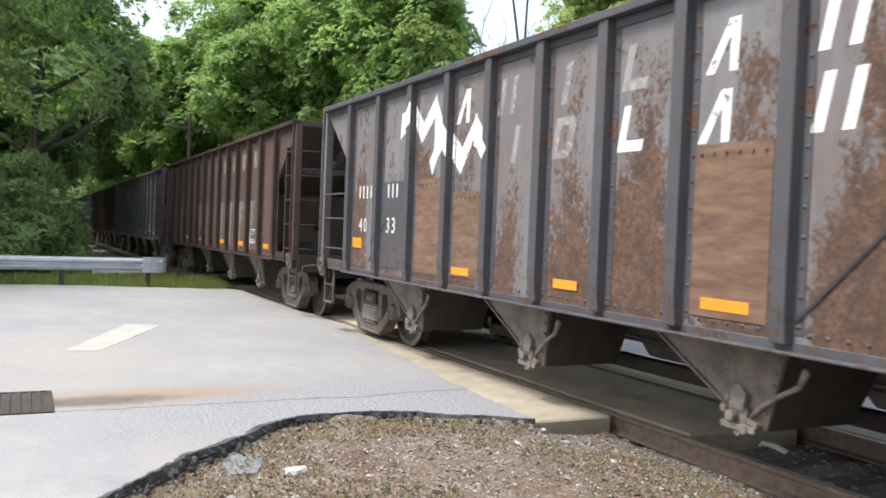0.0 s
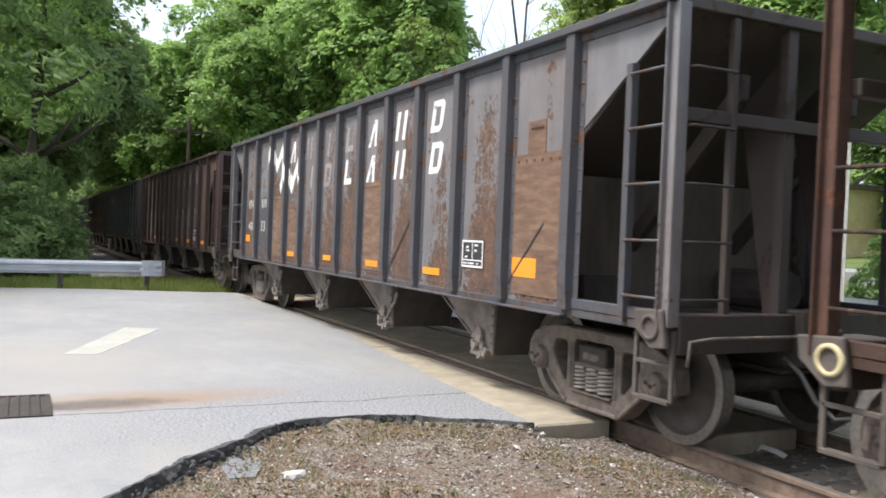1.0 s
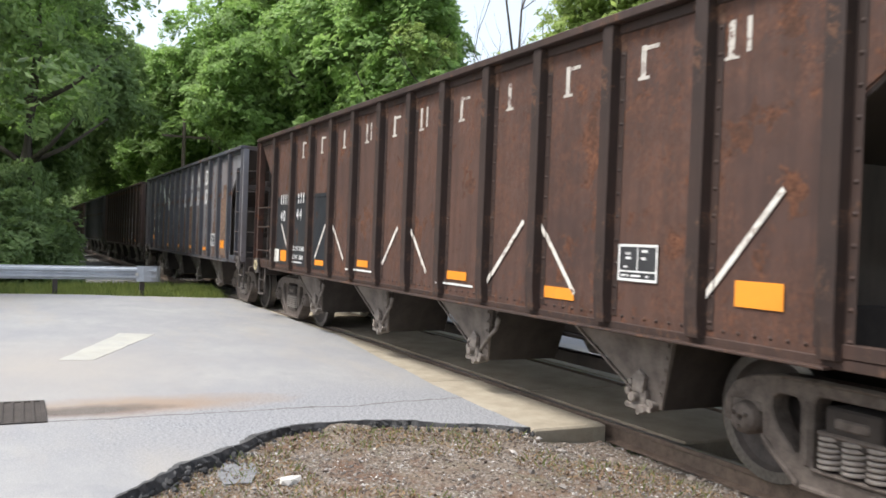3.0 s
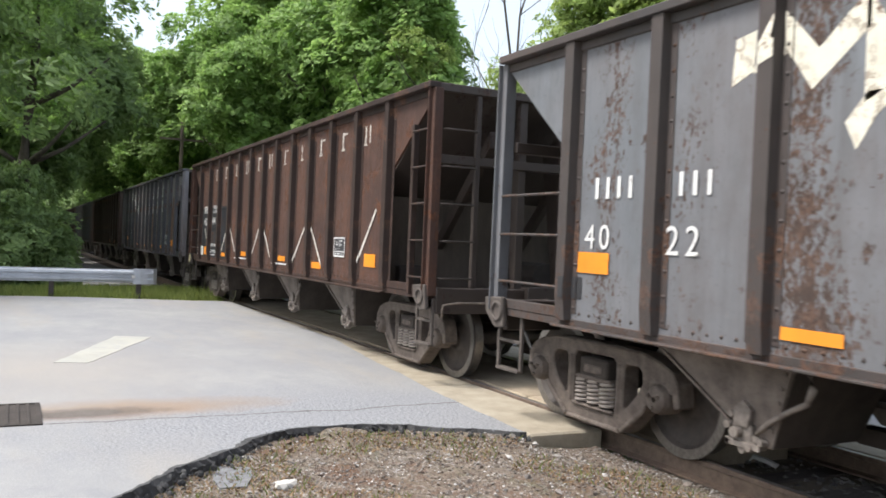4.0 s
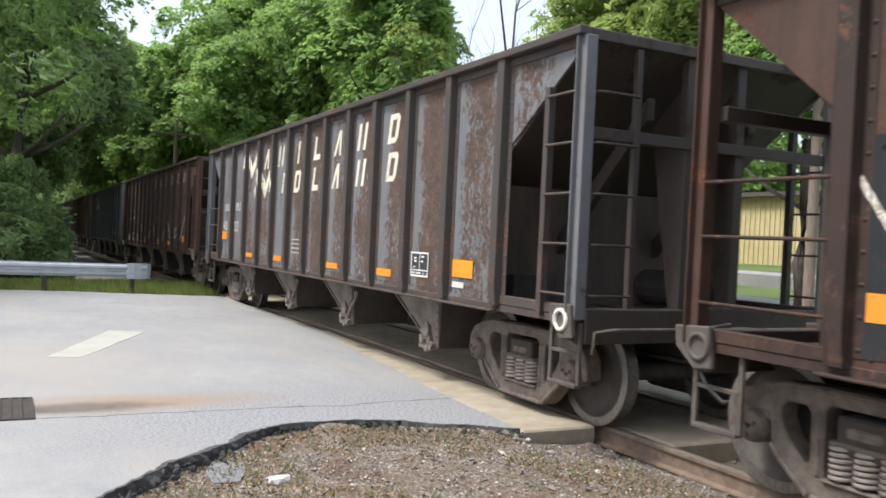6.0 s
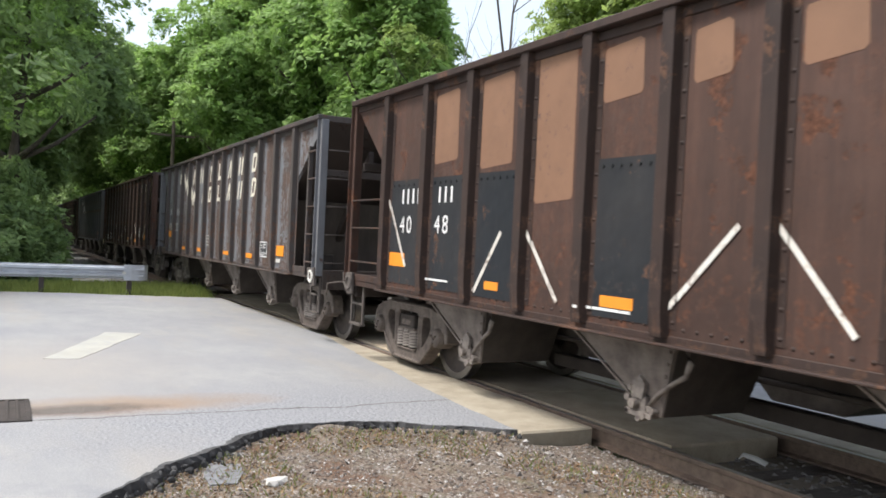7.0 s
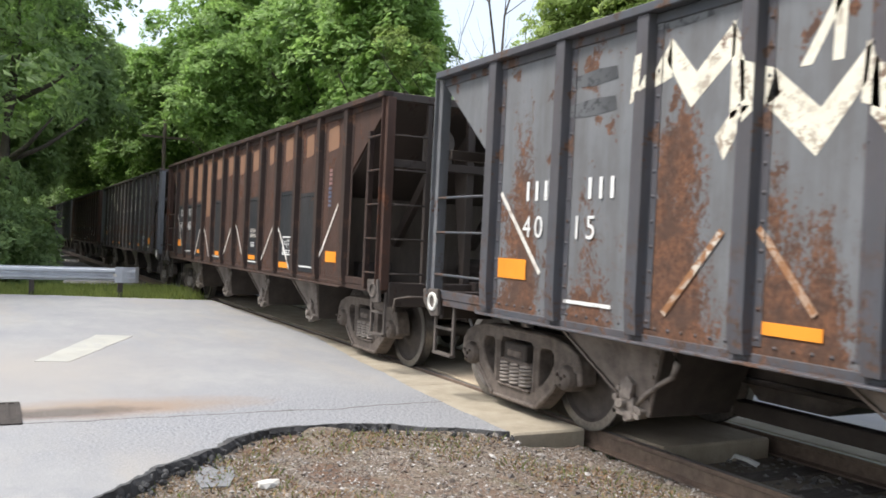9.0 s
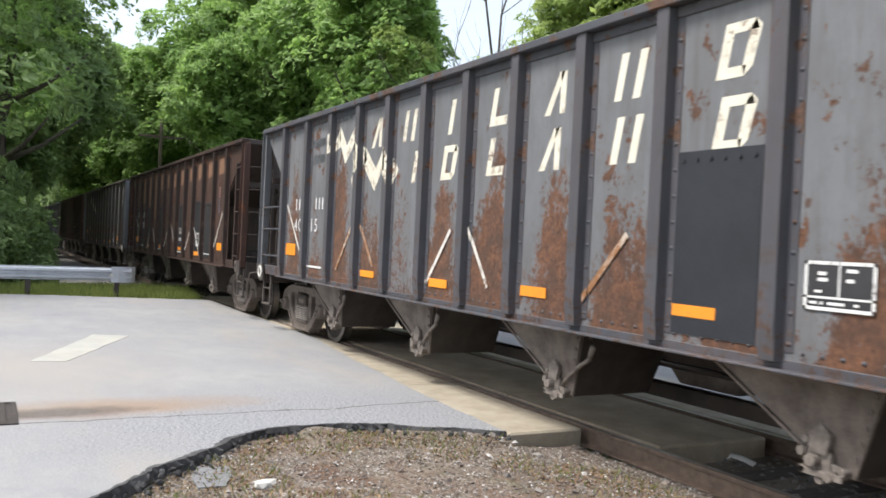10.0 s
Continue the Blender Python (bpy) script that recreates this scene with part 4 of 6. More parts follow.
def car_c():
    c = CARS[0] = hopper_car(GREY_C, POST_C, "blue-grey hopper car with rust blotches and cream signs, on rails", M_RINGW, 1, False, 0.12)
    fleet_sign(c, M_CREAM)
    for u0, z0, u1, z1 in ((-5.87, 1.42, -5.46, 1.59), (-3.62, 1.12, -3.17, 1.2), (-1.62, 1.12, -1.16, 1.21), (1.08, 1.13, 1.54, 1.21), (3.05, 1.13, 3.5, 1.22), (5.1, 1.23, 5.54, 1.41)):
        reflector(c, u0, z0, u1, z1)
    data_box(c, 4.06, 1.18)
    stencilled("40", -5.6, 1.62, 0.28, c, M_WHITE_T)
    stencilled("22", -4.62, 1.6, 0.3, c, M_WHITE_T)
    fleet_mark(c, -5.48, -4.5, 2.02, M_WHITE_T)
    small_lines(c, -0.55, 1.5, 0.42, 4, 0.07, 0.022, M_CLINCH)
    painted("route_card_board", [rect(-5.85, 1.2, -5.62, 1.38)], M_BLACK, c, "", 0.004)
    painted("white_placard", [rect(5.25, 1.12, 5.5, 1.18)], M_RINGW, c, "small white placard", 0.008)


def car_d():
    c = CARS[1] = hopper_car(BROWN_D, POST_B, "faded brown open hopper car with dark repair sheets, on the rails", None, 1, True, 0.04)
    for u0, u1, z0, z1 in ((-5.88, -5.2, 1.08, 2.3), (-4.88, -4.2, 1.08, 2.3), (-3.88, -3.2, 1.08, 2.3), (-1.86, -1.18, 1.08, 2.32), (1.12, 1.84, 1.08, 2.3), (3.14, 3.84, 1.08, 2.34), (4.14, 4.86, 1.08, 2.28)):
        plate(c, u0, z0, u1, z1, M_PLATE, "dark blue-grey riveted repair sheet")
    for u0, z0, u1, z1 in ((-4.7, 2.44, -4.16, 3.22), (-3.76, 2.34, -3.16, 3.24), (-2.76, 1.98, -2.18, 3.32), (-1.68, 2.76, -1.2, 3.22), (-0.66, 2.78, -0.3, 3.18), (0.26, 2.76, 0.7, 3.15),
                           (1.22, 2.77, 1.58, 3.16), (2.28, 2.82, 2.54, 3.16), (3.22, 2.82, 3.6, 3.2), (4.28, 2.81, 4.62, 3.16), (5.26, 2.83, 5.68, 3.18)):
        e = 0.03
        u0, u1 = in_panel(u0, u1, NUDGE[c.name])
        painted("overpaint_patch", [[(u0 + e, z0), (u1 - e, z0 + e), (u1, z0 + 2 * e), (u1 - e / 2, z1 - e), (u1 - 2 * e, z1), (u0 + e / 2, z1 - e), (u0, z1 - 2 * e), (u0, z0 + e)]], M_TAN, c, "tan overpaint patch")
    strips(c, [((-5.84, 2.07), (-5.3, 1.29)), ((-3.15, 1.72), (-3.63, 1.12)), ((-2.73, 1.77), (-2.18, 1.14)), ((-0.17, 1.81), (-0.83, 1.18)), ((0.13, 1.83), (0.72, 1.19)),
               ((2.7, 1.8), (2.0, 1.15)), ((2.95, 1.8), (3.64, 1.1)), ((5.77, 2.08), (4.95, 1.2))])
    for u0, z0, u1, z1 in ((-5.85, 1.28, -5.42, 1.44), (-3.42, 1.16, -3.16, 1.24), (-1.58, 1.16, -1.18, 1.25), (0.92, 1.17, 1.36, 1.25), (2.93, 1.1, 3.4, 1.19), (5.33, 1.27, 5.76, 1.42)):
        reflector(c, u0, z0, u1, z1)
    for u0, u1, z in ((-4.75, -4.2, 1.17), (-1.82, -1.2, 1.13), (1.12, 1.8, 1.12), (4.15, 4.8, 1.15)):
        painted("white_underline", [rect(u0, z, u1, z + 0.022)], M_WHITE_T, c, "", 0.009)
    data_box(c, 3.27, 1.31, h=0.30)
    stencilled("40", -5.5, 1.68, 0.28, c, M_WHITE_T)
    stencilled("48", -4.58, 1.69, 0.28, c, M_WHITE_T)
    fleet_mark(c, -5.46, -4.5, 2.02, M_WHITE_T)
    stencilled("ROCKIN", 1.24, 1.66, 0.10, c, M_CLINCH)
    stencilled("BITUMIN", 1.24, 1.57, 0.10, c, M_CLINCH)
    stencilled("UBST", 1.27, 1.40, 0.12, c, M_WHITE_T)
    painted("coloured_tag", [rect(5.35, 2.05 + 0.06 * k, 5.47, 2.09 + 0.06 * k) for k in range(5)], M_BLUE, c, "small blue label strips", 0.004)
    painted("coloured_tag", [rect(5.36, 2.36 + 0.06 * k, 5.48, 2.40 + 0.06 * k) for k in range(4)], M_RED, c, "small faded red label strips", 0.004)


def car_e():
    c = CARS[2] = hopper_car(GREY_E, POST_A, "slate-grey hopper car with orange rust and cream signs, on rails", M_RINGW, -1, False, -0.03)
    fleet_sign(c, M_CREAM)
    plate(c, 2.86, 1.08, 3.84, 2.32, M_PLATE_E, "fresh dark repair sheet")
    for u0, z0, u1, z1 in ((-5.9, 1.32, -5.43, 1.5), (-2.76, 1.15, -2.32, 1.23), (-0.73, 1.15, -0.32, 1.24), (1.05, 1.19, 1.45, 1.28), (2.9, 1.2, 3.3, 1.28), (5.1, 1.23, 5.54, 1.41)):
        reflector(c, u0, z0, u1, z1)
    strips(c, [((-5.83, 2.1), (-5.14, 1.39)), ((-0.29, 1.76), (-0.8, 1.18)), ((0.05, 1.82), (0.5, 1.22))])
    for p, q in (((-3.05, 1.78), (-3.57, 1.19)), ((-2.74, 1.8), (-2.3, 1.3)), ((2.5, 1.75), (1.95, 1.19))):
        painted("diagonal_strip", [slab(p, q, 0.05)], M_RUBSTRIP, c, "rusted diagonal strip", 0.009, over_posts=False)
    painted("white_underline", [rect(-4.75, 1.17, -4.15, 1.2)], M_WHITE_T, c, "", 0.009)
    data_box(c, 4.1, 1.34)
    stencilled("40", -5.44, 1.7, 0.27, c, M_WHITE_T)
    stencilled("15", -4.7, 1.7, 0.27, c, M_WHITE_T)
    fleet_mark(c, -5.4, -4.5, 2.02, M_WHITE_T)
    for u0, z0, u1, z1 in ((-4.8, 2.92, -4.2, 3.05), (-4.85, 2.68, -4.2, 2.82), (-3.8, 3.2, -3.2, 3.3)):
        painted("dark_smear", [[(u0 + 0.04, z0 + 0.02), (u0 + 0.3, z0), (u1, z0 + 0.02), (u1 - 0.02, z1 - 0.01), (u0 + 0.35, z1), (u0, z1 - 0.03)]], M_SMEAR, c, "black paint smear", 0.001)


M_SMEAR = worn_film("thin_black_smear", (0.03, 0.031, 0.034), (0.115, 0.12, 0.127), 0.9, 47)
M_BLUE = worn_film("blue_label", (0.07, 0.10, 0.17), (0.09, 0.06, 0.05), 0.8, 41)
M_RED = worn_film("faded_red_label", (0.26, 0.14, 0.13), (0.09, 0.06, 0.05), 0.8, 43)
M_RUBSTRIP = worn_film("rusted_strip", (0.26, 0.12, 0.05), (0.55, 0.50, 0.42), 0.7, 45)
car_a()
car_b()
car_c()
car_d()
car_e()
for k in (-3, -4, -5, -6, -7):
    brown = k in (-3, -5)
    c = CARS[k] = hopper_car(BROWN_Z if brown else GREY_SHADE, POST_B if brown else POST_A,
                             "red-brown open hopper car with grey lower sheets, on the rails" if brown else "grey open hopper car, paint darkened for tree shade, on the rails")
    if brown:
        for i in range(12):
            if i not in (3, 6, 11):
                plate(c, POSTS[i] + 0.15, 1.08, POSTS[i + 1] - 0.15, 2.08, GREY_A, "grey painted lower sheet", bolts=False)
        for i in (7, 8, 9, 10):
            painted("sign_stroke", [rect(POSTS[i] + 0.4, 2.75, POSTS[i] + 0.46, 3.08), rect(POSTS[i] + 0.56, 2.75, POSTS[i] + 0.6, 3.08)], M_CLINCH, c)
    else:
        fleet_sign(c, M_FADED)
    for u in (-3.6, -1.6, 1.1, 3.0, 5.2):
        reflector(c, u, 1.14, u + 0.42, 1.23)
    data_box(c, 4.06, 1.22)


# ---- ground, crossing and track ----
def track_z(x):
    """The line falls gently away from the crossing."""
    return -0.0065 * max(0.0, -x - 10.0)


def ground_material():
    m, n, l, b = nodes_of("grass_and_soil")
    c = coords(n, l)
    col = mixed(n, l, ramp(n, l, tex_noise(n, l, c, 0.35, 6), [(0.35, 0.0), (0.65, 1.0)]), (0.06, 0.10, 0.02), (0.12, 0.17, 0.04))
    col = mixed(n, l, ramp(n, l, tex_noise(n, l, c, 1.7, 6), [(0.55, 0.0), (0.7, 0.7)]), col, (0.13, 0.10, 0.065))
    col = mixed(n, l, ramp(n, l, tex_noise(n, l, c, 30, 4), [(0.4, 0.0), (0.7, 0.5)]), col, (0.04, 0.06, 0.015))
    l.new(col, b.inputs["Base Color"])
    b.inputs["Roughness"].default_value = 0.95
    bumped(n, l, b, tex_noise(n, l, c, 25, 6), 0.6, 0.05)
    return m


def asphalt_material():
    """Pale old asphalt, sanded and stained, darker and coarser towards its broken edge."""
    m, n, l, b = nodes_of("old_asphalt")
    c = coords(n, l)
    base = mixed(n, l, ramp(n, l, tex_noise(n, l, c, 0.5, 5, 0.6), [(0.35, 0.0), (0.65, 1.0)]), (0.238, 0.239, 0.246), (0.308, 0.304, 0.295))
    base = mixed(n, l, ramp(n, l, tex_noise(n, l, shift(n, l, c, 13), 2.6, 8, 0.7, (0.7, 1.3, 1)), [(0.4, 0.0), (0.7, 0.6)]), base, (0.205, 0.21, 0.222))
    sand = ramp(n, l, tex_noise(n, l, shift(n, l, c, 3), 0.42, 6, 0.65, (0.5, 1.6, 1)), [(0.52, 0.0), (0.68, 0.75)])
    col = mixed(n, l, sand, base, (0.31, 0.283, 0.248))
    worn = ramp(n, l, tex_noise(n, l, shift(n, l, c, 7), 1.1, 8, 0.7), [(0.56, 0.0), (0.72, 0.55)])
    col = mixed(n, l, worn, col, (0.19, 0.193, 0.205))
    def spot(x, y, rx, ry, seed, lo, hi):
        """An uneven stain of its own shape round a place."""
        mp = n.new("ShaderNodeMapping")
        mp.inputs["Location"].default_value = (-x / rx, -y / ry, 0)
        mp.inputs["Scale"].default_value = (1 / rx, 1 / ry, 0)
        l.new(c, mp.inputs["Vector"])
        ln = n.new("ShaderNodeVectorMath")
        ln.operation = "LENGTH"
        l.new(mp.outputs[0], ln.inputs[0])
        ad = n.new("ShaderNodeMath")
        ad.operation = "MULTIPLY_ADD"
        ad.inputs[1].default_value = 1.1
        l.new(tex_noise(n, l, shift(n, l, c, seed), 2.6, 8, 0.68), ad.inputs[0])
        l.new(ln.outputs["Value"], ad.inputs[2])
        mr = n.new("ShaderNodeMapRange")
        mr.inputs[1].default_value, mr.inputs[2].default_value = hi, lo
        l.new(ad.outputs[0], mr.inputs[0])
        return mr.outputs[0]
    rough_old = spot(-7.2, -1.9, 1.35, 2.4, 2, 1.15, 2.0)
    blue = mixed(n, l, ramp(n, l, tex_noise(n, l, c, 38, 5, 0.7), [(0.4, 0.0), (0.62, 1.0)]), (0.14, 0.144, 0.156), (0.34, 0.343, 0.352))
    col = mixed(n, l, rough_old, col, blue)
    col = mixed(n, l, spot(-8.1, -3.95, 0.42, 1.35, 5, 0.95, 1.75), col, (0.265, 0.19, 0.135))
    col = mixed(n, l, spot(-7.95, -4.35, 0.30, 1.0, 6, 0.95, 1.45), col, (0.085, 0.062, 0.047))
    col = mixed(n, l, spot(-10.5, -4.6, 1.8, 1.4, 8, 0.5, 2.1), col, (0.315, 0.29, 0.26))
    wob = n.new("ShaderNodeMath")
    wob.operation, wob.inputs[1].default_value = "MULTIPLY_ADD", 0.35
    sx = n.new("ShaderNodeSeparateXYZ")
    l.new(c, sx.inputs[0])
    l.new(tex_noise(n, l, shift(n, l, c, 11), 1.4, 6, 0.6), wob.inputs[0])
    l.new(sx.outputs[0], wob.inputs[2])
    line = n.new("ShaderNodeMath")
    line.operation, line.inputs[1].default_value = "COMPARE", -7.42
    line.inputs[2].default_value = 0.014
    l.new(wob.outputs[0], line.inputs[0])
    gate = n.new("ShaderNodeMath")
    gate.operation, gate.inputs[1].default_value = "GREATER_THAN", -4.9
    l.new(sx.outputs[1], gate.inputs[0])
    both = n.new("ShaderNodeMath")
    both.operation = "MULTIPLY"
    l.new(line.outputs[0], both.inputs[0])
    l.new(gate.outputs[0], both.inputs[1])
    col = mixed(n, l, both.outputs[0], col, (0.07, 0.062, 0.055))
    agg = tex_noise(n, l, c, 75, 4, 0.7)
    col = mixed(n, l, ramp(n, l, agg, [(0.38, 0.35), (0.6, 0.0)]), col, (0.13, 0.13, 0.132))
    vor = n.new("ShaderNodeTexVoronoi")
    vor.inputs["Scale"].default_value = 95
    l.new(c, vor.inputs["Vector"])
    col = mixed(n, l, ramp(n, l, vor.outputs["Distance"], [(0.10, 0.35), (0.3, 0.0)]), col, (0.5, 0.49, 0.47))
    l.new(col, b.inputs["Base Color"])
    b.inputs["Roughness"].default_value = 0.85
    bumped(n, l, b, agg, 0.22, 0.004)
    return m


def stone_material(name, cols):
    m, n, l, b = nodes_of(name)
    g = n.new("ShaderNodeNewGeometry")
    col = ramp(n, l, g.outputs["Random Per Island"], [(i / (len(cols) - 1), c) for i, c in enumerate(cols)])
    col = mixed(n, l, ramp(n, l, tex_noise(n, l, coords(n, l), 40, 4), [(0.4, 0.0), (0.7, 0.4)]), col, (0.10, 0.085, 0.07))
    l.new(col, b.inputs["Base Color"])
    b.inputs["Roughness"].default_value = 0.9
    return m


def apron_material():
    """Soil packed with small stones, litter-brown in places."""
    m, n, l, b = nodes_of("stony_soil")
    c = coords(n, l)
    v = n.new("ShaderNodeTexVoronoi")
    v.inputs["Scale"].default_value = 62
    l.new(c, v.inputs["Vector"])
    sep = n.new("ShaderNodeSeparateColor")
    l.new(v.outputs["Color"], sep.inputs[0])
    stone = ramp(n, l, sep.outputs[0], [(0.0, (0.06, 0.048, 0.038)), (0.4, (0.17, 0.13, 0.095)), (0.7, (0.21, 0.185, 0.155)), (0.9, (0.26, 0.235, 0.205)), (1.0, (0.5, 0.47, 0.43))])
    soil = mixed(n, l, ramp(n, l, tex_noise(n, l, c, 1.6, 7, 0.65), [(0.35, 0.0), (0.65, 1.0)]), (0.10, 0.068, 0.046), (0.215, 0.168, 0.12))
    soil = mixed(n, l, ramp(n, l, tex_noise(n, l, c, 55, 5, 0.7), [(0.4, 0.0), (0.7, 0.7)]), soil, (0.055, 0.04, 0.03))
    where = ramp(n, l, tex_noise(n, l, shift(n, l, c, 4), 2.2, 6, 0.7), [(0.36, 0.15), (0.6, 0.95)])
    col = mixed(n, l, where, soil, stone)
    brown = ramp(n, l, tex_noise(n, l, shift(n, l, c, 9), 1.3, 6, 0.7), [(0.50, 0.0), (0.62, 0.85)])
    col = mixed(n, l, brown, col, (0.12, 0.062, 0.034))
    green = ramp(n, l, tex_noise(n, l, shift(n, l, c, 12), 1.8, 7, 0.7), [(0.55, 0.0), (0.69, 0.6)])
    col = mixed(n, l, green, col, (0.075, 0.085, 0.03))
    l.new(col, b.inputs["Base Color"])
    b.inputs["Roughness"].default_value = 0.95
    bumped(n, l, b, v.outputs["Distance"], 0.8, 0.015)
    return m


M_APRON = apron_material()
M_GROUND = ground_material()
M_ASPH = asphalt_material()
M_TAR = plain_stuff("broken_asphalt_edge", (0.024, 0.024, 0.025), (0.10, 0.098, 0.096), 4, 0.95, 0.8, 0.02)
M_DIRT = plain_stuff("gravelly_dirt", (0.095, 0.074, 0.052), (0.22, 0.18, 0.135), 2.2, 0.95, 0.7, 0.02, fine=45)
M_STONES = stone_material("mixed_pebbles", [(0.07, 0.05, 0.042), (0.15, 0.11, 0.082), (0.12, 0.112, 0.106), (0.25, 0.22, 0.19), (0.13, 0.082, 0.055), (0.20, 0.18, 0.16), (0.52, 0.50, 0.47)])
M_BALLAST = stone_material("ballast_stones", [(0.09, 0.085, 0.08), (0.17, 0.155, 0.14), (0.25, 0.235, 0.22), (0.14, 0.11, 0.09)])
M_ROADW = worn_film("worn_road_paint", (0.38, 0.37, 0.325), (0.32, 0.32, 0.31), 0.6, 51, 0.85)
M_CLAY = plain_stuff("dry_leaf_litter", (0.13, 0.068, 0.034), (0.33, 0.235, 0.135), 5, 0.95, 0.3, 0.01)

bm = bmesh.new()
RINGS = [0, 6, 12, 20, 30, 42, 60, 90, 150, 300, 700]
prev = None
for r in RINGS:
    if r == 0:
        ring = [bm.verts.new((-10, 0, -0.24))]
    else:
        ring = []
        for k in range(64):
            a = 2 * math.pi * k / 64
            x, y = -10 + r * math.cos(a), r * math.sin(a)
            z = -0.24 + min(0.0, track_z(x)) * (1 if x > -140 else 0.9)
            if y > 22 and r < 200:
                z += min(2.2, (y - 22) * 0.07)
            ring.append(bm.verts.new((x, y, z)))
    if prev:
        for k in range(64):
            j = (k + 1) % 64
            bm.faces.new((prev[0], ring[k], ring[j]) if len(prev) == 1 else (prev[k], ring[k], ring[j], prev[j]))
    prev = ring
tagged(part("ground", bm, M_GROUND, None, "grassy soil ground with bare patches"), category="ground", kind="structure")


def rough_line(pts, step, amp, seed):
    out = []
    for (a, b), (c, d) in zip(pts, pts[1:]):
        n = max(1, int(math.hypot(c - a, d - b) / step))
        for i in range(n):
            k = i / n
            x, y = a + (c - a) * k, b + (d - b) * k
            v = noise.noise_vector((x * 3.1 + seed, y * 3.1, 0.5)) * amp + noise.noise_vector((x * 11 + seed, y * 11, 2.5)) * amp * 0.3
            out.append((x + v.x, y + v.y))
    out.append(pts[-1])
    return out


def sheet(name, outline, z0, z1, mat, label, category):
    bm = bmesh.new()
    a = [bm.verts.new((x, y, z1)) for x, y in outline]
    b = [bm.verts.new((x, y, z0)) for x, y in outline]
    bm.faces.new(a)
    for i in range(len(a)):
        j = (i + 1) % len(a)
        bm.faces.new((a[i], b[i], b[j], a[j]))
    bmesh.ops.triangulate(bm, faces=[f for f in bm.faces if len(f.verts) > 4])
    return tagged(part(name, bm, mat, None, label), category=category, kind="structure")


BROKEN = [(-2.8, -6.8), (-4.2, -5.5), (-5.19, -4.47), (-6.04, -3.82), (-6.42, -3.35), (-6.79, -3.02), (-6.95, -2.6), (-6.95, -2.22), (-6.81, -1.74), (-6.58, -1.5), (-6.38, -1.05), (-6.25, -0.88)]
edge = rough_line(BROKEN, 0.04, 0.055, 1)
seam = rough_line([(-6.25, -0.88), (-7.97, -0.80), (-10.5, -0.58), (-12.9, -0.30), (-20.1, -0.34)], 0.2, 0.03, 4)
far = rough_line([(-20.1, -0.34), (-20.2, -0.85), (-20.45, -1.87), (-21.0, -3.6), (-21.2, -5.3), (-21.8, -14)], 0.12, 0.09, 9)
road = sheet("road", edge + seam[1:] + far[1:] + [(-20, -40), (12, -40), (6, -10), (-1.5, -8)], -0.2, 0.0, M_ASPH, "pale old asphalt road with sand stains and a broken edge", "road")
sheet("far_road", [(-5.0, 2.42), (-20.6, 2.42), (-22.5, 9), (-26, 20), (-16, 20), (-8.5, 9)], -0.2, -0.004, M_ASPH, "pale asphalt road beyond the rails", "road")
sheet("side_road", [(-90, 27.5), (20, 27.5), (20, 33), (-90, 33)], -0.2, 0.62, M_ASPH, "grey side road beyond a lawn", "road")

# dark ravelled lip along the broken edge, and loose crumbs
rng = random.Random(3)
bm = bmesh.new()
prev = None
for k, (x, y) in enumerate(edge):
    q = edge[min(k + 1, len(edge) - 1)]
    o = edge[max(k - 1, 0)]
    d = Vector((q[0] - o[0], q[1] - o[1], 0)).normalized()
    out = Vector((d.y, -d.x, 0))
    wide = 0.012 + 0.09 * abs(noise.noise((x * 1.7, y * 1.7, 7))) ** 1.3
    if y > -2.5:
        wide *= 0.25
    ring = [bm.verts.new(Vector((x, y, 0)) + out * a + Vector((0, 0, z)) + Vector((rng.uniform(-0.012, 0.012), rng.uniform(-0.012, 0.012), 0))) for a, z in ((-wide, 0.004), (0.008, 0.003), (0.016 + wide * 0.4, -0.035), (0.026 + wide * 0.6, -0.13))]
    if prev:
        for i in range(3):
            bm.faces.new((prev[i], ring[i], ring[i + 1], prev[i + 1]))
    prev = ring
tagged(part("asphalt_lip", bm, M_TAR, road, "dark ravelled asphalt lip"))
bm = bmesh.new()
for k, (x, y) in enumerate(edge[14:]):
    for _ in range(3):
        q = Vector((x + rng.gauss(0.05, 0.06), y + rng.gauss(-0.01, 0.06), rng.uniform(-0.085, -0.02)))
        s = 0.007 + 0.026 * rng.random() ** 2
        m = Matrix.LocRotScale(q, Euler((rng.uniform(0, 6), rng.uniform(0, 6), rng.uniform(0, 6))), (s * rng.uniform(0.8, 1.6), s, s * 0.6))
        bmesh.ops.create_icosphere(bm, subdivisions=1, radius=1, matrix=m)
tagged(part("asphalt_crumbs", bm, M_TAR, None, "dark crumbled asphalt lumps along the broken edge"), category="rubble", kind="stuff")

# gravel apron
def edge_x(y):
    for (a, b), (c, d) in zip(BROKEN, BROKEN[1:]):
        if b <= y <= d:
            return a + (c - a) * (y - b) / (d - b)
    return -6.2


def apron_z(x, y):
    z = -0.085 + 0.03 * noise.noise((x * 0.9, y * 0.9, 0)) + 0.014 * noise.noise((x * 4, y * 4, 3)) + 0.012 * noise.noise((x * 9, y * 9, 5))
    gap = max(0.0, x - edge_x(y))
    if y < -0.9:
        z += (0.105 if y > -2.5 else 0.03) * math.exp(-gap / 0.3) * (0.75 + 0.7 * noise.noise((x * 1.7, y * 1.7, 11)))
    return z - (0.07 * (y + 1.2) if y > -1.2 else 0)


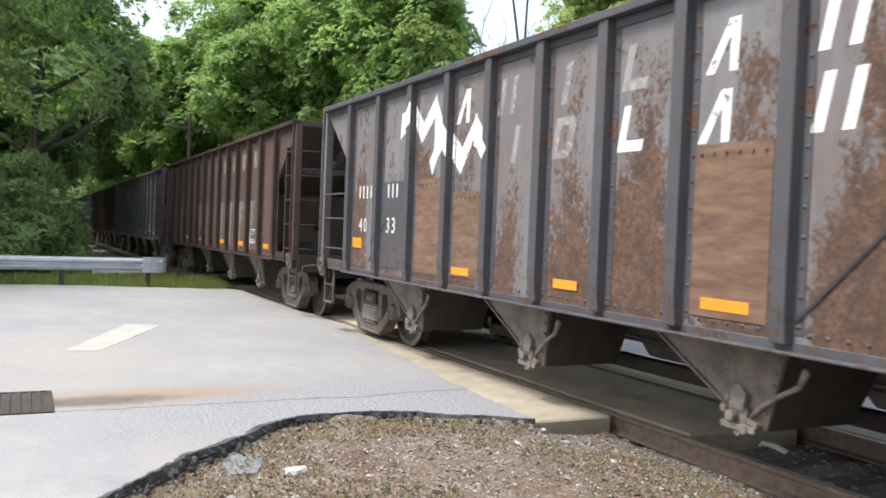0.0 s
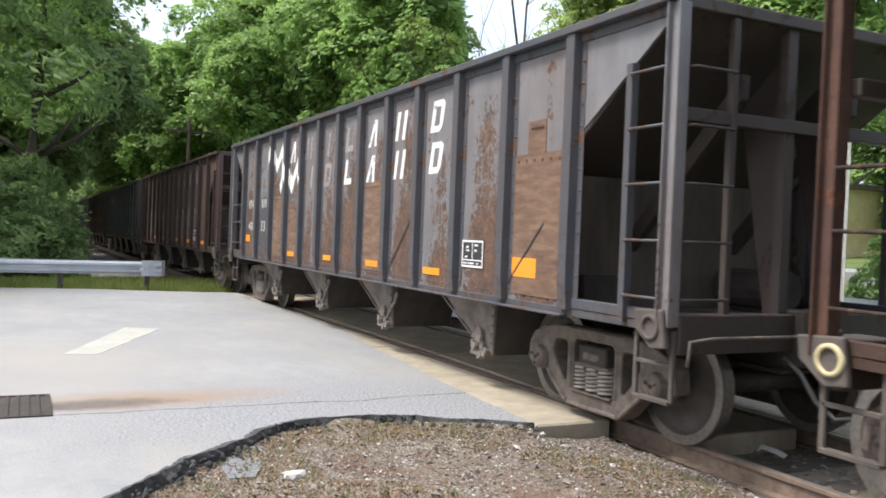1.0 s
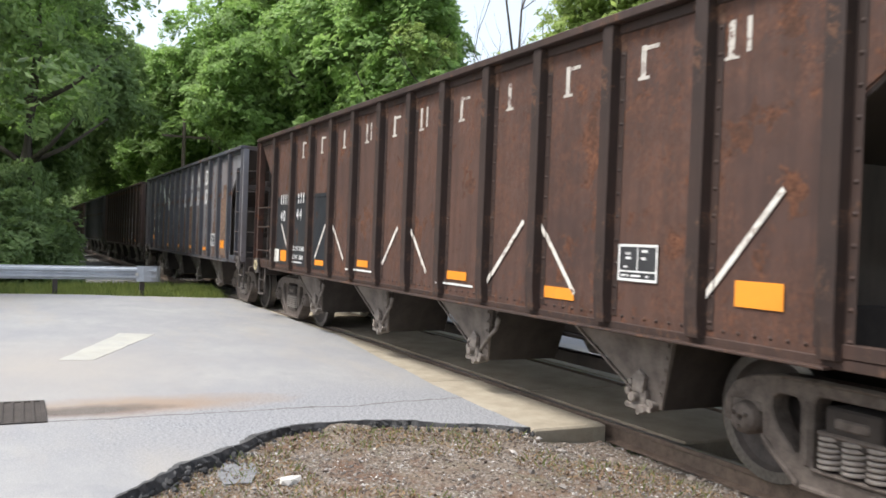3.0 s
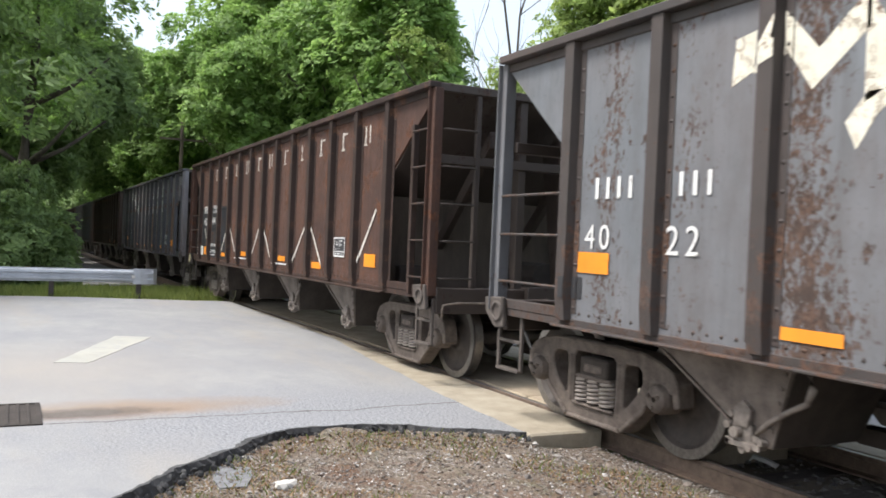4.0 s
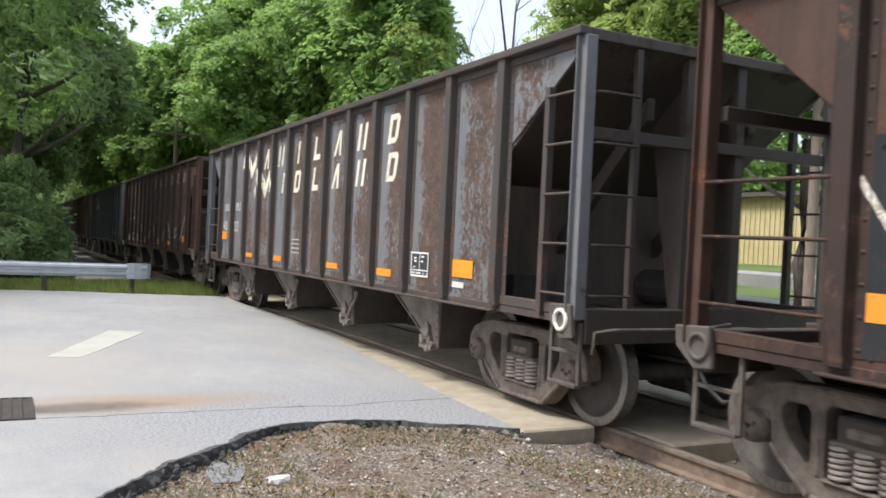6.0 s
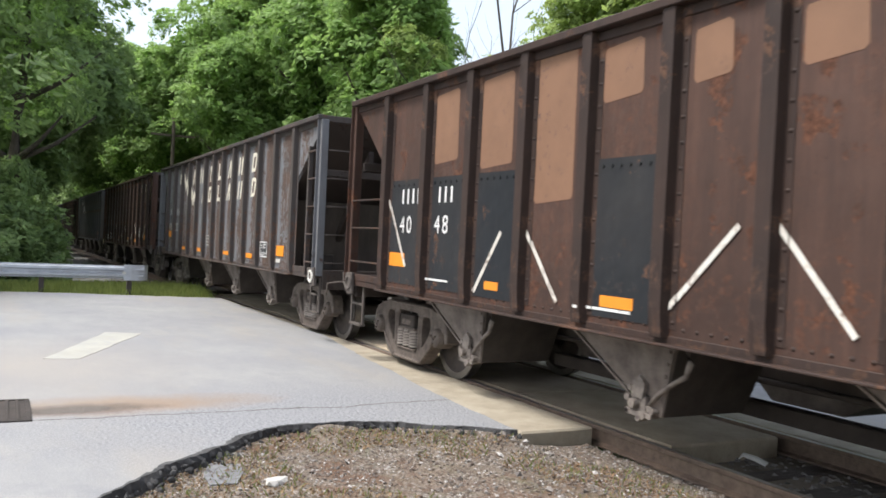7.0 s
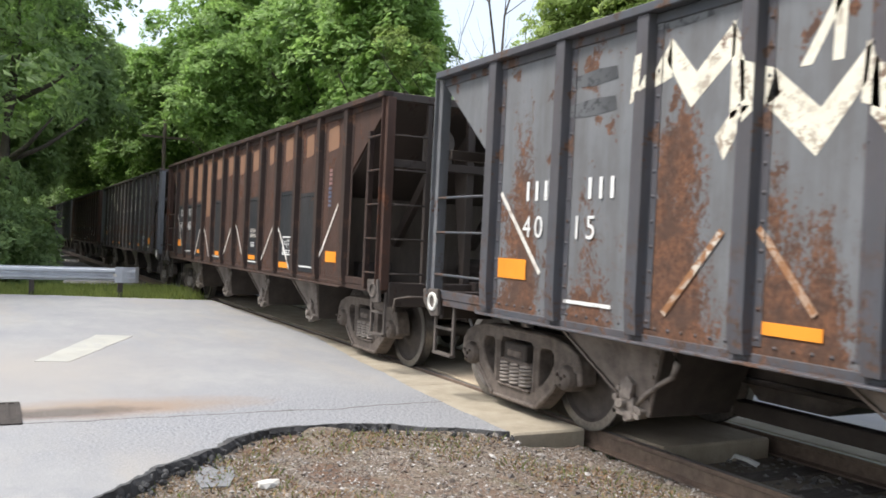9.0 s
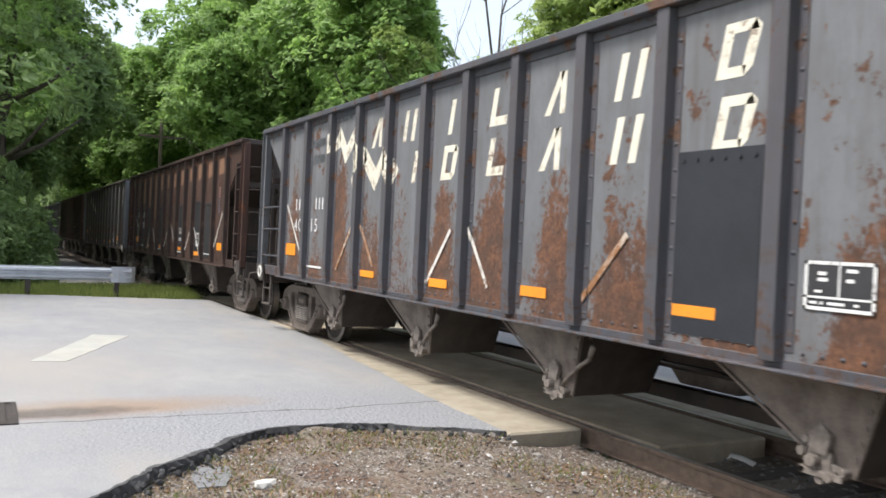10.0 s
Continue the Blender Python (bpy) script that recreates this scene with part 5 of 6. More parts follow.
bm = bmesh.new()
NX, NY = 150, 100
grid = []
for i in range(NX + 1):
    row = []
    for j in range(NY + 1):
        x, y = -9.0 + 11.5 * i / NX, -8.6 + 8.4 * j / NY
        z = min(apron_z(x, y), -0.008 if x > edge_x(y) + 0.02 else -0.03)
        row.append(bm.verts.new((x, y, z)))
    grid.append(row)
for i in range(NX):
    for j in range(NY):
        bm.faces.new((grid[i][j], grid[i + 1][j], grid[i + 1][j + 1], grid[i][j + 1]))
tagged(part("gravel_apron", bm, M_APRON, None, "brown gravelly dirt apron beside the track", smooth=True), category="ground", kind="structure")


def stones_mesh(name, count, area, size, zf, mat, label, seed, category="gravel"):
    """Loose stones, each a low irregular pebble, in one mesh."""
    rng = random.Random(seed)
    base = [(1, 0, 0), (-1, 0, 0), (0, 1, 0), (0, -1, 0), (0, 0, 1), (0, 0, -1)]
    tri = [(0, 2, 4), (2, 1, 4), (1, 3, 4), (3, 0, 4), (2, 0, 5), (1, 2, 5), (3, 1, 5), (0, 3, 5)]
    vs, fs = [], []
    while len(vs) < count * 6:
        x, y = area(rng)
        s = size[0] + (size[1] - size[0]) * rng.random() ** 3
        m = Euler((rng.uniform(-0.5, 0.5), rng.uniform(-0.5, 0.5), rng.uniform(0, 6.3))).to_matrix()
        o = len(vs)
        z = zf(x, y)
        for bx in base:
            p = m @ Vector((bx[0] * s * rng.uniform(0.7, 1.4), bx[1] * s * rng.uniform(0.7, 1.2), bx[2] * s * rng.uniform(0.4, 0.8)))
            vs.append((x + p.x, y + p.y, z + p.z + s * 0.25))
        fs += [(o + a, o + b, o + c) for a, b, c in tri]
    me = bpy.data.meshes.new(name)
    me.from_pydata(vs, [], fs)
    return tagged(place(name, me, mat, None, None, label), category=category, kind="stuff")


def apron_area(r):
    while True:
        x, y = r.uniform(-7.2, -1.5), r.uniform(-5.6, -0.15)
        if x > edge_x(y) + 0.06 and r.random() < 0.25 + 0.9 * abs(noise.noise((x * 1.3, y * 1.3, 8))) + (0.6 if y > -1.5 else 0):
            return x, y


stones_mesh("pebbles", 46000, apron_area, (0.004, 0.017), apron_z, M_STONES, "loose mixed pebbles on the dirt apron", 5)
stones_mesh("coarse_stones", 260, apron_area, (0.018, 0.05), apron_z, M_STONES, "larger loose stones on the dirt apron", 6)

# rusty leaf litter and thin grass on the apron
def blades(name, count, area, zf, height, mat, label, seed, spread=0.35, width=0.006):
    rng = random.Random(seed)
    vs, fs = [], []
    for _ in range(count):
        x, y = area(rng)
        z = zf(x, y)
        h = height * rng.uniform(0.5, 1.3)
        a = rng.uniform(0, 6.3)
        dx, dy = math.cos(a) * width, math.sin(a) * width
        lx, ly = rng.uniform(-1, 1) * spread * h, rng.uniform(-1, 1) * spread * h
        o = len(vs)
        vs += [(x - dx, y - dy, z - 0.01), (x + dx, y + dy, z - 0.01), (x + lx * 0.5 + dx * 0.7, y + ly * 0.5 + dy * 0.7, z + h * 0.6), (x + lx, y + ly, z + h)]
        fs += [(o, o + 1, o + 2), (o, o + 2, o + 3)]
    me = bpy.data.meshes.new(name)
    me.from_pydata(vs, [], fs)
    return tagged(place(name, me, mat, None, None, label), category="grass", kind="stuff")


def litter_area(r):
    while True:
        x, y = r.uniform(-6.8, -2.5), r.uniform(-4.6, -0.4)
        if x > edge_x(y) + 0.1 and noise.noise((x * 0.8, y * 0.8, 21)) + 0.4 * noise.noise((x * 3, y * 3, 4)) > -0.02:
            return x, y


blades("dry_litter", 13000, litter_area, apron_z, 0.016, M_CLAY, "rust-brown dry litter on the dirt", 8, 2.5, 0.008)
blades("thin_grass", 2200, litter_area, apron_z, 0.05, M_GRASS, "thin weedy grass on the dirt", 9, 0.9, 0.004)
blades("verge_grass", 26000, lambda r: (r.uniform(-25.5, -21.2), r.uniform(-14, -0.2)), lambda x, y: -0.2 + 0.12 * max(0, 1 - abs(x + 22.5) / 1.5), 0.24, M_VERGE, "uneven green verge grass under the guard rail", 10, 0.5, 0.012)

# flat stone on the apron, and the paler slab fragment by the lip
bm = bmesh.new()
bmesh.ops.create_icosphere(bm, subdivisions=1, radius=1, matrix=Matrix.LocRotScale((-5.58, -3.22, -0.06), Euler((0, 0, 0.5)), (0.065, 0.10, 0.035)))
for v in bm.verts:
    v.co += Vector((math.sin(v.co.x * 90), math.cos(v.co.y * 80), 0.0)) * 0.012
    v.co.z = min(v.co.z, -0.04)
M_FRAG = plain_stuff("blue_grey_asphalt_fragment", (0.12, 0.122, 0.126), (0.22, 0.222, 0.225), 14, 0.9, 0.5, 0.006)
M_PALE = plain_stuff("pale_chalky_stone", (0.42, 0.40, 0.36), (0.62, 0.60, 0.56), 12, 0.95, 0.4, 0.004)
tagged(part("flat_stone", bm, M_PALE, None, "pale flat stone on the gravel"), category="stone")
sheet("patch_fragment", rough_line([(-6.28, -3.5), (-6.25, -3.32), (-5.9, -3.36), (-5.66, -3.44), (-5.68, -3.62), (-6.0, -3.6), (-6.28, -3.5)], 0.05, 0.04, 12)[:-1], -0.14, -0.074, M_FRAG, "grey broken asphalt fragment in the gravel", "rubble")

# painted stripe, drain grate
sheet("painted_stripe", rough_line([(-13.53, -3.5), (-13.32, -3.02), (-10.88, -4.06), (-10.96, -4.44), (-13.53, -3.5)], 0.1, 0.02, 15)[:-1], 0.0, 0.004, M_ROADW, "worn white road stripe", "road marking")
grate = new("drain_grate")
tagged(grate, "dark iron drain grate set in the asphalt", "drain")
grate.location = (-8.02, -5.15, 0.0)
bm = bmesh.new()
box(bm, -0.42, 0.42, -0.46, 0.46, -0.02, 0.005)
part("pit", bm, M_IRON_SHADE, grate)
bm = bmesh.new()
for s in (-1, 1):
    box(bm, s * 0.44 - 0.02, s * 0.44 + 0.02, -0.5, 0.5, -0.02, 0.012)
    box(bm, -0.42, 0.42, s * 0.48 - 0.02, s * 0.48 + 0.02, -0.02, 0.012)
part("frame", bm, M_IRON_SHADE, grate)
bm = bmesh.new()
box(bm, -0.42, 0.42, -0.012, 0.012, 0.004, 0.014)
me = finish("bar", bm)
for k in range(11):
    place("bar", me, M_IRON_SHADE, grate, pose(0, -0.4 + 0.08 * k, 0))


# rails, panels, ties, ballast
def rail(y, label):
    bm = bmesh.new()
    prof = [(-0.07, -0.175), (0.07, -0.175), (0.07, -0.16), (0.012, -0.145), (0.012, -0.045), (0.036, -0.035), (0.036, -0.006), (0.028, 0.0), (-0.028, 0.0), (-0.036, -0.006), (-0.036, -0.035), (-0.012, -0.045), (-0.012, -0.145), (-0.07, -0.16)]
    xs = [25, 5, 0, -3, -6, -10, -30, -60, -100, -170]
    rows = [[bm.verts.new((x, y + a, b + track_z(x))) for a, b in prof] for x in xs]
    n = len(prof)
    for a, b in zip(rows, rows[1:]):
        for i in range(n):
            j = (i + 1) % n
            bm.faces.new((a[i], a[j], b[j], b[i]))
    me = finish("rail", bm)
    me.materials.append(M_RAIL)
    me.materials.append(M_RAILTOP)
    for p in me.polygons:
        if p.normal.z > 0.9 and p.center.z - track_z(p.center.x) > -0.02:
            p.material_index = 1
    return tagged(place("rail", me, None, None, None, label), category="rail", group="rails of the track", kind="structure")


rail(0.0, "rust-brown steel rail with a polished head")
rail(1.5, "rust-brown steel rail with a polished head")
crossing = new("crossing")
tagged(crossing, "tan concrete grade crossing panels along the rails", "crossing", kind="structure")
rng = random.Random(12)
for y0, y1, xs in ((-0.88, -0.10, -6.18), (0.115, 1.385, -5.4), (1.6, 2.4, -4.45)):
    x = xs
    while x > -20.3:
        bm = bmesh.new()
        w = 2.42
        box(bm, -w, -0.012, y0, y1, -0.21, -0.006 if y0 > 0 else -0.001)
        part("concrete_panel", bm, M_CONC if y0 < 0 else M_GRIME if y0 < 1 else M_CONC, crossing, "", 0.018, m=pose(x, 0, track_z(x) - rng.uniform(0.003, 0.008), 0, rng.uniform(-0.15, 0.15), 0))
        x -= w
bm = bmesh.new()
box(bm, -0.115, 0.115, -0.55, 2.05, -0.30, -0.176)
tie_me = finish("tie", bm, 0.012)
ties = new("ties")
tagged(ties, "weathered dark wooden ties under the rails", "ties", kind="structure")
k = 0
x = 8.0
while x > -75:
    if not -20.4 < x < -5.5:
        place("tie", tie_me, M_TIE, ties, pose(x, 0, track_z(x) + 0.0, 0, 0, rng.uniform(-1, 1)))
    x -= 0.54


def bed_area(r):
    if r.random() < 0.55:
        return r.uniform(-6.2, 3.0), r.uniform(-0.6, 2.6)
    return r.uniform(-40, -20.6), r.uniform(-1.6, 3.2)


stones_mesh("ballast", 11000, bed_area, (0.015, 0.05), lambda x, y: -0.2 + track_z(x), M_BALLAST, "grey-brown crushed ballast round the ties", 14, "ballast")
sheet("ballast_bed", [(25, -0.5), (-5.5, -0.35), (-5.5, 2.9), (25, 2.9)], -0.3, -0.19, M_DIRT, "dusty ballast bed under the ties", "ballast")
bm = bmesh.new()
xs = [-20.5, -40, -80, -170]
rows = [[bm.verts.new((x, y, z + track_z(x))) for y, z in ((-3.2, -0.26), (-2.4, -0.2), (3.2, -0.2), (4.2, -0.26))] for x in xs]
for a, b in zip(rows, rows[1:]):
    for i in range(3):
        bm.faces.new((a[i], a[i + 1], b[i + 1], b[i]))
tagged(part("track_bed", bm, plain_stuff("grey_ballast_dust", (0.14, 0.135, 0.13), (0.27, 0.26, 0.25), 3, 0.95, 0.6, 0.03), None, "grey crushed-stone track bed"), category="ballast", kind="structure")

# bent scrap between the rails
bm = bmesh.new()
prism(bm, [(-0.12, 0.0), (-0.08, 0.03), (0.02, 0.01), (0.10, -0.02), (0.12, 0.005), (0.02, 0.04), (-0.09, 0.055)], -0.03, 0.03)
tagged(part("scrap_piece", bm, M_RINGW, None, "bent pale scrap piece lying on the ballast", m=pose(-5.18, 0.82, -0.13, 0, 0, 30)), category="scrap")

# guard rail along the verge
guard = new("guard_rail")
tagged(guard, "galvanized W-beam guard rail on posts in the grass", "guard rail")
guard.location = (-21.4, -2.45, 0.0)
bm = bmesh.new()
prof = [(0.0, 0.31), (0.0, 0.335), (0.075, 0.36), (0.08, 0.41), (0.01, 0.445), (0.01, 0.485), (0.08, 0.52), (0.075, 0.57), (0.0, 0.595), (0.0, 0.62)]
ys = [0.55 - 0.25 * k for k in range(3)] + [-0.3 - 1.0 * k for k in range(14)]
front = [[bm.verts.new((a, y, z + 0.015)) for a, z in prof] for y in ys]
back = [[bm.verts.new((a - 0.006, y, z + 0.015)) for a, z in prof] for y in ys]
for A, flip in ((front, 0), (back, 1)):
    for r0, r1 in zip(A, A[1:]):
        for i in range(len(prof) - 1):
            q = (r0[i], r0[i + 1], r1[i + 1], r1[i])
            bm.faces.new(q[::-1] if flip else q)
part("beam", bm, M_GALV, guard)
bm = bmesh.new()   # flared buffer end, curving back
pts = [(0.07, 0.0), (0.085, 0.16), (0.06, 0.34), (0.0, 0.48), (-0.1, 0.56)]
lo = [bm.verts.new((a, 0.1 + b * 1.0, 0.29)) for a, b in pts]
hi = [bm.verts.new((a, 0.1 + b * 1.0, 0.66)) for a, b in pts]
lo2 = [bm.verts.new((a - 0.01, 0.1 + b, 0.29)) for a, b in pts]
hi2 = [bm.verts.new((a - 0.01, 0.1 + b, 0.66)) for a, b in pts]
for i in range(4):
    bm.faces.new((lo[i], lo[i + 1], hi[i + 1], hi[i]))
    bm.faces.new((hi2[i], hi2[i + 1], lo2[i + 1], lo2[i]))
    bm.faces.new((hi[i], hi[i + 1], hi2[i + 1], hi2[i]))
part("buffer_end", bm, M_GALV, guard)
bm = bmesh.new()
box(bm, -0.09, -0.02, -0.05, 0.05, -0.3, 0.62)
box(bm, -0.16, -0.02, -0.055, -0.045, -0.3, 0.62)
post_me = finish("post", bm)
for k in range(7):
    place("post", post_me, M_UNDER, guard, pose(0, 0.25 - 1.9 * k, 0))
bm = bmesh.new()
box(bm, 0.082, 0.09, -0.04, 0.04, 0.43, 0.5)
part("reflector", bm, M_RINGW, guard, "small white reflector", m=pose(0, 0.1, 0))


# ---- poles and the far side ----
def utility_pole(x, y, h, r, arm_z, label):
    p = new("utility_pole")
    p.location = (x, y, -0.3 + track_z(x))
    tagged(p, label, "utility pole", "poles by the line")
    bm = bmesh.new()
    rod(bm, (0, 0, 0), (0, 0, h), r, 12, r * 0.75)
    part("shaft", bm, M_POLE, p)
    if arm_z:
        bm = bmesh.new()
        box(bm, -0.06, 0.06, -1.2, 1.2, arm_z - 0.06, arm_z + 0.06)
        part("crossarm", bm, M_POLE, p)
    return p


utility_pole(-50.0, 3.4, 8.3, 0.13, 7.3, "brown weathered wooden utility pole beside the trees")
utility_pole(-16.9, 15.5, 11.0, 0.16, 0, "brown wooden utility pole across the track")
bm = bmesh.new()
rod(bm, (0, 0, 0), (0, 0, 6.2), 0.05, 10)
tagged(part("white_mast", bm, M_RINGW, None, "thin white painted mast beside a pole", m=pose(-15.9, 15.0, -0.25)), category="mast")

shed = new("shed")
tagged(shed, "tan ribbed-panel shed behind the lawn", "building")
shed.location = (-52, 41, 1.0)
M_TANW = plain_stuff("tan_wall_panel", (0.42, 0.34, 0.17), (0.55, 0.46, 0.26), 1.5, 0.8, 0.1, 0.01)
bm = bmesh.new()
box(bm, -12, 14, 0, 9, -0.5, 4.6)
part("wall", bm, M_TANW, shed)
bm = bmesh.new()
box(bm, -0.05, 0.05, -0.06, 0, -0.4, 4.5)
me = finish("rib", bm)
for k in range(60):
    place("rib", me, M_TANW, shed, pose(-11.8 + 0.43 * k, 0, 0))
bm = bmesh.new()
prism(bm, [(-12.5, 4.5), (14.5, 4.5), (14.5, 4.8), (-12.5, 4.8)], -0.6, 9.6)
part("roof", bm, M_UNDER, shed)


# ---- trees ----
def crown_mesh(name, clumps, leaves, size, seed, flat=0.8, lumps=9):
    """A crown of leaf sprays: lobes of clumps of small leaves, with gaps between."""
    rng = random.Random(seed)
    lobes = []
    for k in range(lumps):
        d = Vector((rng.gauss(0, 1), rng.gauss(0, 1), rng.gauss(0, 0.8))).normalized()
        lobes.append((d * rng.uniform(0.4, 0.68), rng.uniform(0.3, 0.5)))
    lobes.append((Vector((0, 0, 0)), 0.55))
    vs, fs = [], []
    for _ in range(clumps):
        c0, r0 = rng.choice(lobes)
        d = Vector((rng.gauss(0, 1), rng.gauss(0, 1), rng.gauss(0, 1) + 0.25)).normalized()
        c = c0 + d * r0 * rng.uniform(0.75, 1.08)
        cr = rng.uniform(0.07, 0.15)
        fan = (d * 0.9 + Vector((rng.gauss(0, 0.25), rng.gauss(0, 0.25), 0.55))).normalized()      # a spray lies like a tilted fan
        e1 = fan.orthogonal().normalized()
        e2 = fan.cross(e1)
        for _ in range(leaves):
            a, b = rng.gauss(0, 0.6) * cr, rng.gauss(0, 0.6) * cr
            p = c + e1 * a + e2 * b + fan * (rng.gauss(0, 0.16) * cr - (a * a + b * b) / cr * 0.35)
            nrm = (fan + Vector((rng.gauss(0, 0.42), rng.gauss(0, 0.42), rng.gauss(0, 0.4)))).normalized()
            a = nrm.orthogonal().normalized()
            a = (Matrix.Rotation(rng.uniform(0, 6.3), 3, nrm) @ a)
            b = nrm.cross(a)
            s = size * rng.uniform(0.6, 1.3)
            o = len(vs)
            for q in (p - a * s, p + b * s * 0.42 - nrm * s * 0.1, p + a * s, p - b * s * 0.42 - nrm * s * 0.1):
                vs.append((q.x, q.y, q.z * flat))
            fs.append((o, o + 1, o + 2, o + 3))
    me = bpy.data.meshes.new(name)
    me.from_pydata(vs, [], fs)
    return me


CROWNS = [crown_mesh("crown", 400, 34, 0.043, 100 + k, 0.85) for k in range(4)]
LACY = [crown_mesh("crown", 105, 52, 0.031, 150 + k, 0.85, 9) for k in range(3)]
BUSH = [crown_mesh("bush", 400, 34, 0.045, 200 + k, 0.8) for k in range(2)]


def trunk_mesh(seed, h, r):
    rng = random.Random(seed)
    bm = bmesh.new()
    pts = [Vector((0, 0, -0.4))]
    for k in range(1, 6):
        pts.append(Vector((rng.uniform(-0.25, 0.25), rng.uniform(-0.25, 0.25), h * k / 5)))
    tube(bm, pts, [r * (1.25 - 0.2 * k) for k in range(6)], 9)
    for k in range(7):
        b = pts[2 + k % 3]
        a = rng.uniform(0, 6.3)
        ln = h * rng.uniform(0.15, 0.26)
        tube(bm, [b, b + Vector((math.cos(a) * ln * 0.5, math.sin(a) * ln * 0.5, ln * 0.3)), b + Vector((math.cos(a) * ln, math.sin(a) * ln, ln * 0.75))], [r * 0.45, r * 0.3, r * 0.1], 6)
    return finish("trunk", bm, 0, True)


def stems_mesh(seed):
    rng = random.Random(seed)
    bm = bmesh.new()
    for k in range(7):
        a = k * 0.9 + rng.uniform(-0.2, 0.2)
        d = Vector((math.cos(a), math.sin(a), 0)) * rng.uniform(0.4, 0.9)
        tube(bm, [Vector((0, 0, -0.1)), d * 0.3 + Vector((0, 0, 0.5)), d + Vector((0, 0, 1.0))], [0.035, 0.025, 0.01], 5)
    return finish("stems", bm, 0, True)


STEMS = stems_mesh(320)
TRUNKS = [trunk_mesh(300 + k, 10.0, 0.24) for k in range(3)]


def tree(x, y, h, rad, mat, seed, label, low=0.25, base=-0.3, lacy=False):
    """Tapered trunk with limbs; the crown's clumps stand round its upper part, from low * h to the top."""
    rng = random.Random(seed)
    t = new("tree")
    t.location = (x, y, base + track_z(x))
    tagged(t, label, "tree", "trees along the line")
    place("trunk", TRUNKS[seed % 3], M_BARK, t, Matrix.LocRotScale(None, Euler((0, 0, rng.uniform(0, 6))), (h / 13, h / 13, h / 14)))
    n = max(3, min(6, round(h * (1 - low) / (rad * 0.95))))
    for k in range(n):
        f = (k + 0.5) / n
        r = rad * (0.62 + 0.42 * math.sin(math.pi * (0.15 + 0.75 * f))) * rng.uniform(0.85, 1.1)
        a = rng.uniform(0, 6.3)
        off = rad * 0.33 * rng.uniform(0.3, 1.0)
        z = low * h + r * 0.7 + (h * (1 - low) - r * 1.4) * (k / max(1, n - 1))
        place("crown", LACY[(seed + k) % 3] if lacy else CROWNS[(seed + k) % 4], mat, t, Matrix.LocRotScale((off * math.cos(a), off * math.sin(a), z), Euler((rng.uniform(-0.3, 0.3), rng.uniform(-0.3, 0.3), rng.uniform(0, 6))), (r, r, r)))
    return t


GREEN = "tall leafy green tree with a dense crown"
seed = 0
for x, y, h, rad, mat, low in (
        (-18, 16.5, 11.8, 3.2, M_LEAF, 0.44), (-23.5, 15, 13.2, 3.6, M_LEAF_Y, 0.42), (-25.8, 13.4, 11.8, 3.0, M_LEAF_Y, 0.1), (-33, 47, 17, 6.0, M_LEAF, 0.1), (-45, 58, 18, 7.0, M_LEAF, 0.1), (-62, 60, 18, 7.0, M_LEAF, 0.1),
        (-35.8, 12, 11.8, 3.0, M_LEAF_Y, 0.08), (-38, 11, 16.5, 4.6, M_LEAF, 0.06), (-43, 10.5, 19, 5.0, M_LEAF, 0.06), (-47, 12.5, 22, 5.6, M_LEAF, 0.06),
        (-53, 10.5, 22, 5.4, M_LEAF, 0.05), (-60, 11, 25, 6.0, M_LEAF, 0.05), (-68, 12, 24, 5.6, M_LEAF, 0.05), (-77, 11, 19, 5.4, M_LEAF_Y, 0.05),
        (-87, 9, 20, 5.6, M_LEAF, 0.05), (-98, 6.5, 22, 6, M_LEAF, 0.05), (-112, 5, 23, 6.5, M_LEAF_D, 0.05), (-128, 3, 20, 7.5, M_LEAF_D, 0.02),
        (-50, 17.5, 18, 5.2, M_LEAF_D, 0.05), (-55, 18, 21, 6, M_LEAF_D, 0.05), (-66, 18, 24, 6.5, M_LEAF_D, 0.05), (-80, 17, 26, 7, M_LEAF_D, 0.05), (-37, 19, 9.0, 3.6, M_LEAF, 0.05),
        (-28, -6.2, 16, 5.2, M_LEAF_D, 0.14),
        (-43, -4.6, 13.5, 4.2, M_LEAF_D, 0.36), (-51, -4.2, 15, 4.8, M_LEAF_D, 0.33), (-60, -4.0, 15, 5.2, M_LEAF_D, 0.33), (-71, -4, 15, 5.4, M_LEAF_D, 0.33), (-84, -4, 15, 5.4, M_LEAF_D, 0.33), (-38, -6.5, 10, 4.0, M_LEAF_D, 0.2), (-48, -7.0, 9, 4.0, M_LEAF_D, 0.1),
        (-30.5, -4.7, 13.5, 3.3, M_LEAF, 0.36), (-46, 6.2, 13, 3.8, M_LEAF, 0.35), (-55, 5.8, 15, 4.8, M_LEAF, 0.32), (-66, 5.6, 16, 5.2, M_LEAF, 0.3), (-78, 5.2, 16, 5.4, M_LEAF_D, 0.28),
        (-60, -7, 9.5, 4.4, M_LEAF_D, 0.1), (-74, -7, 11, 5, M_LEAF_D, 0.08), (-90, -7.5, 13, 6, M_LEAF_D, 0.05), (-108, -8, 15, 7, M_LEAF_D, 0.05), (-24, -13.5, 15, 5, M_LEAF_D, 0.15), (-30.2, 15.2, 10.6, 2.5, M_LEAF_Y, 0.1)):
    tree(x, y, h, rad, mat, seed, GREEN if mat is not M_LEAF_D else "tall dark green tree overhanging the track", low, lacy=-34 < x < -26 and y < 0)
    seed += 1
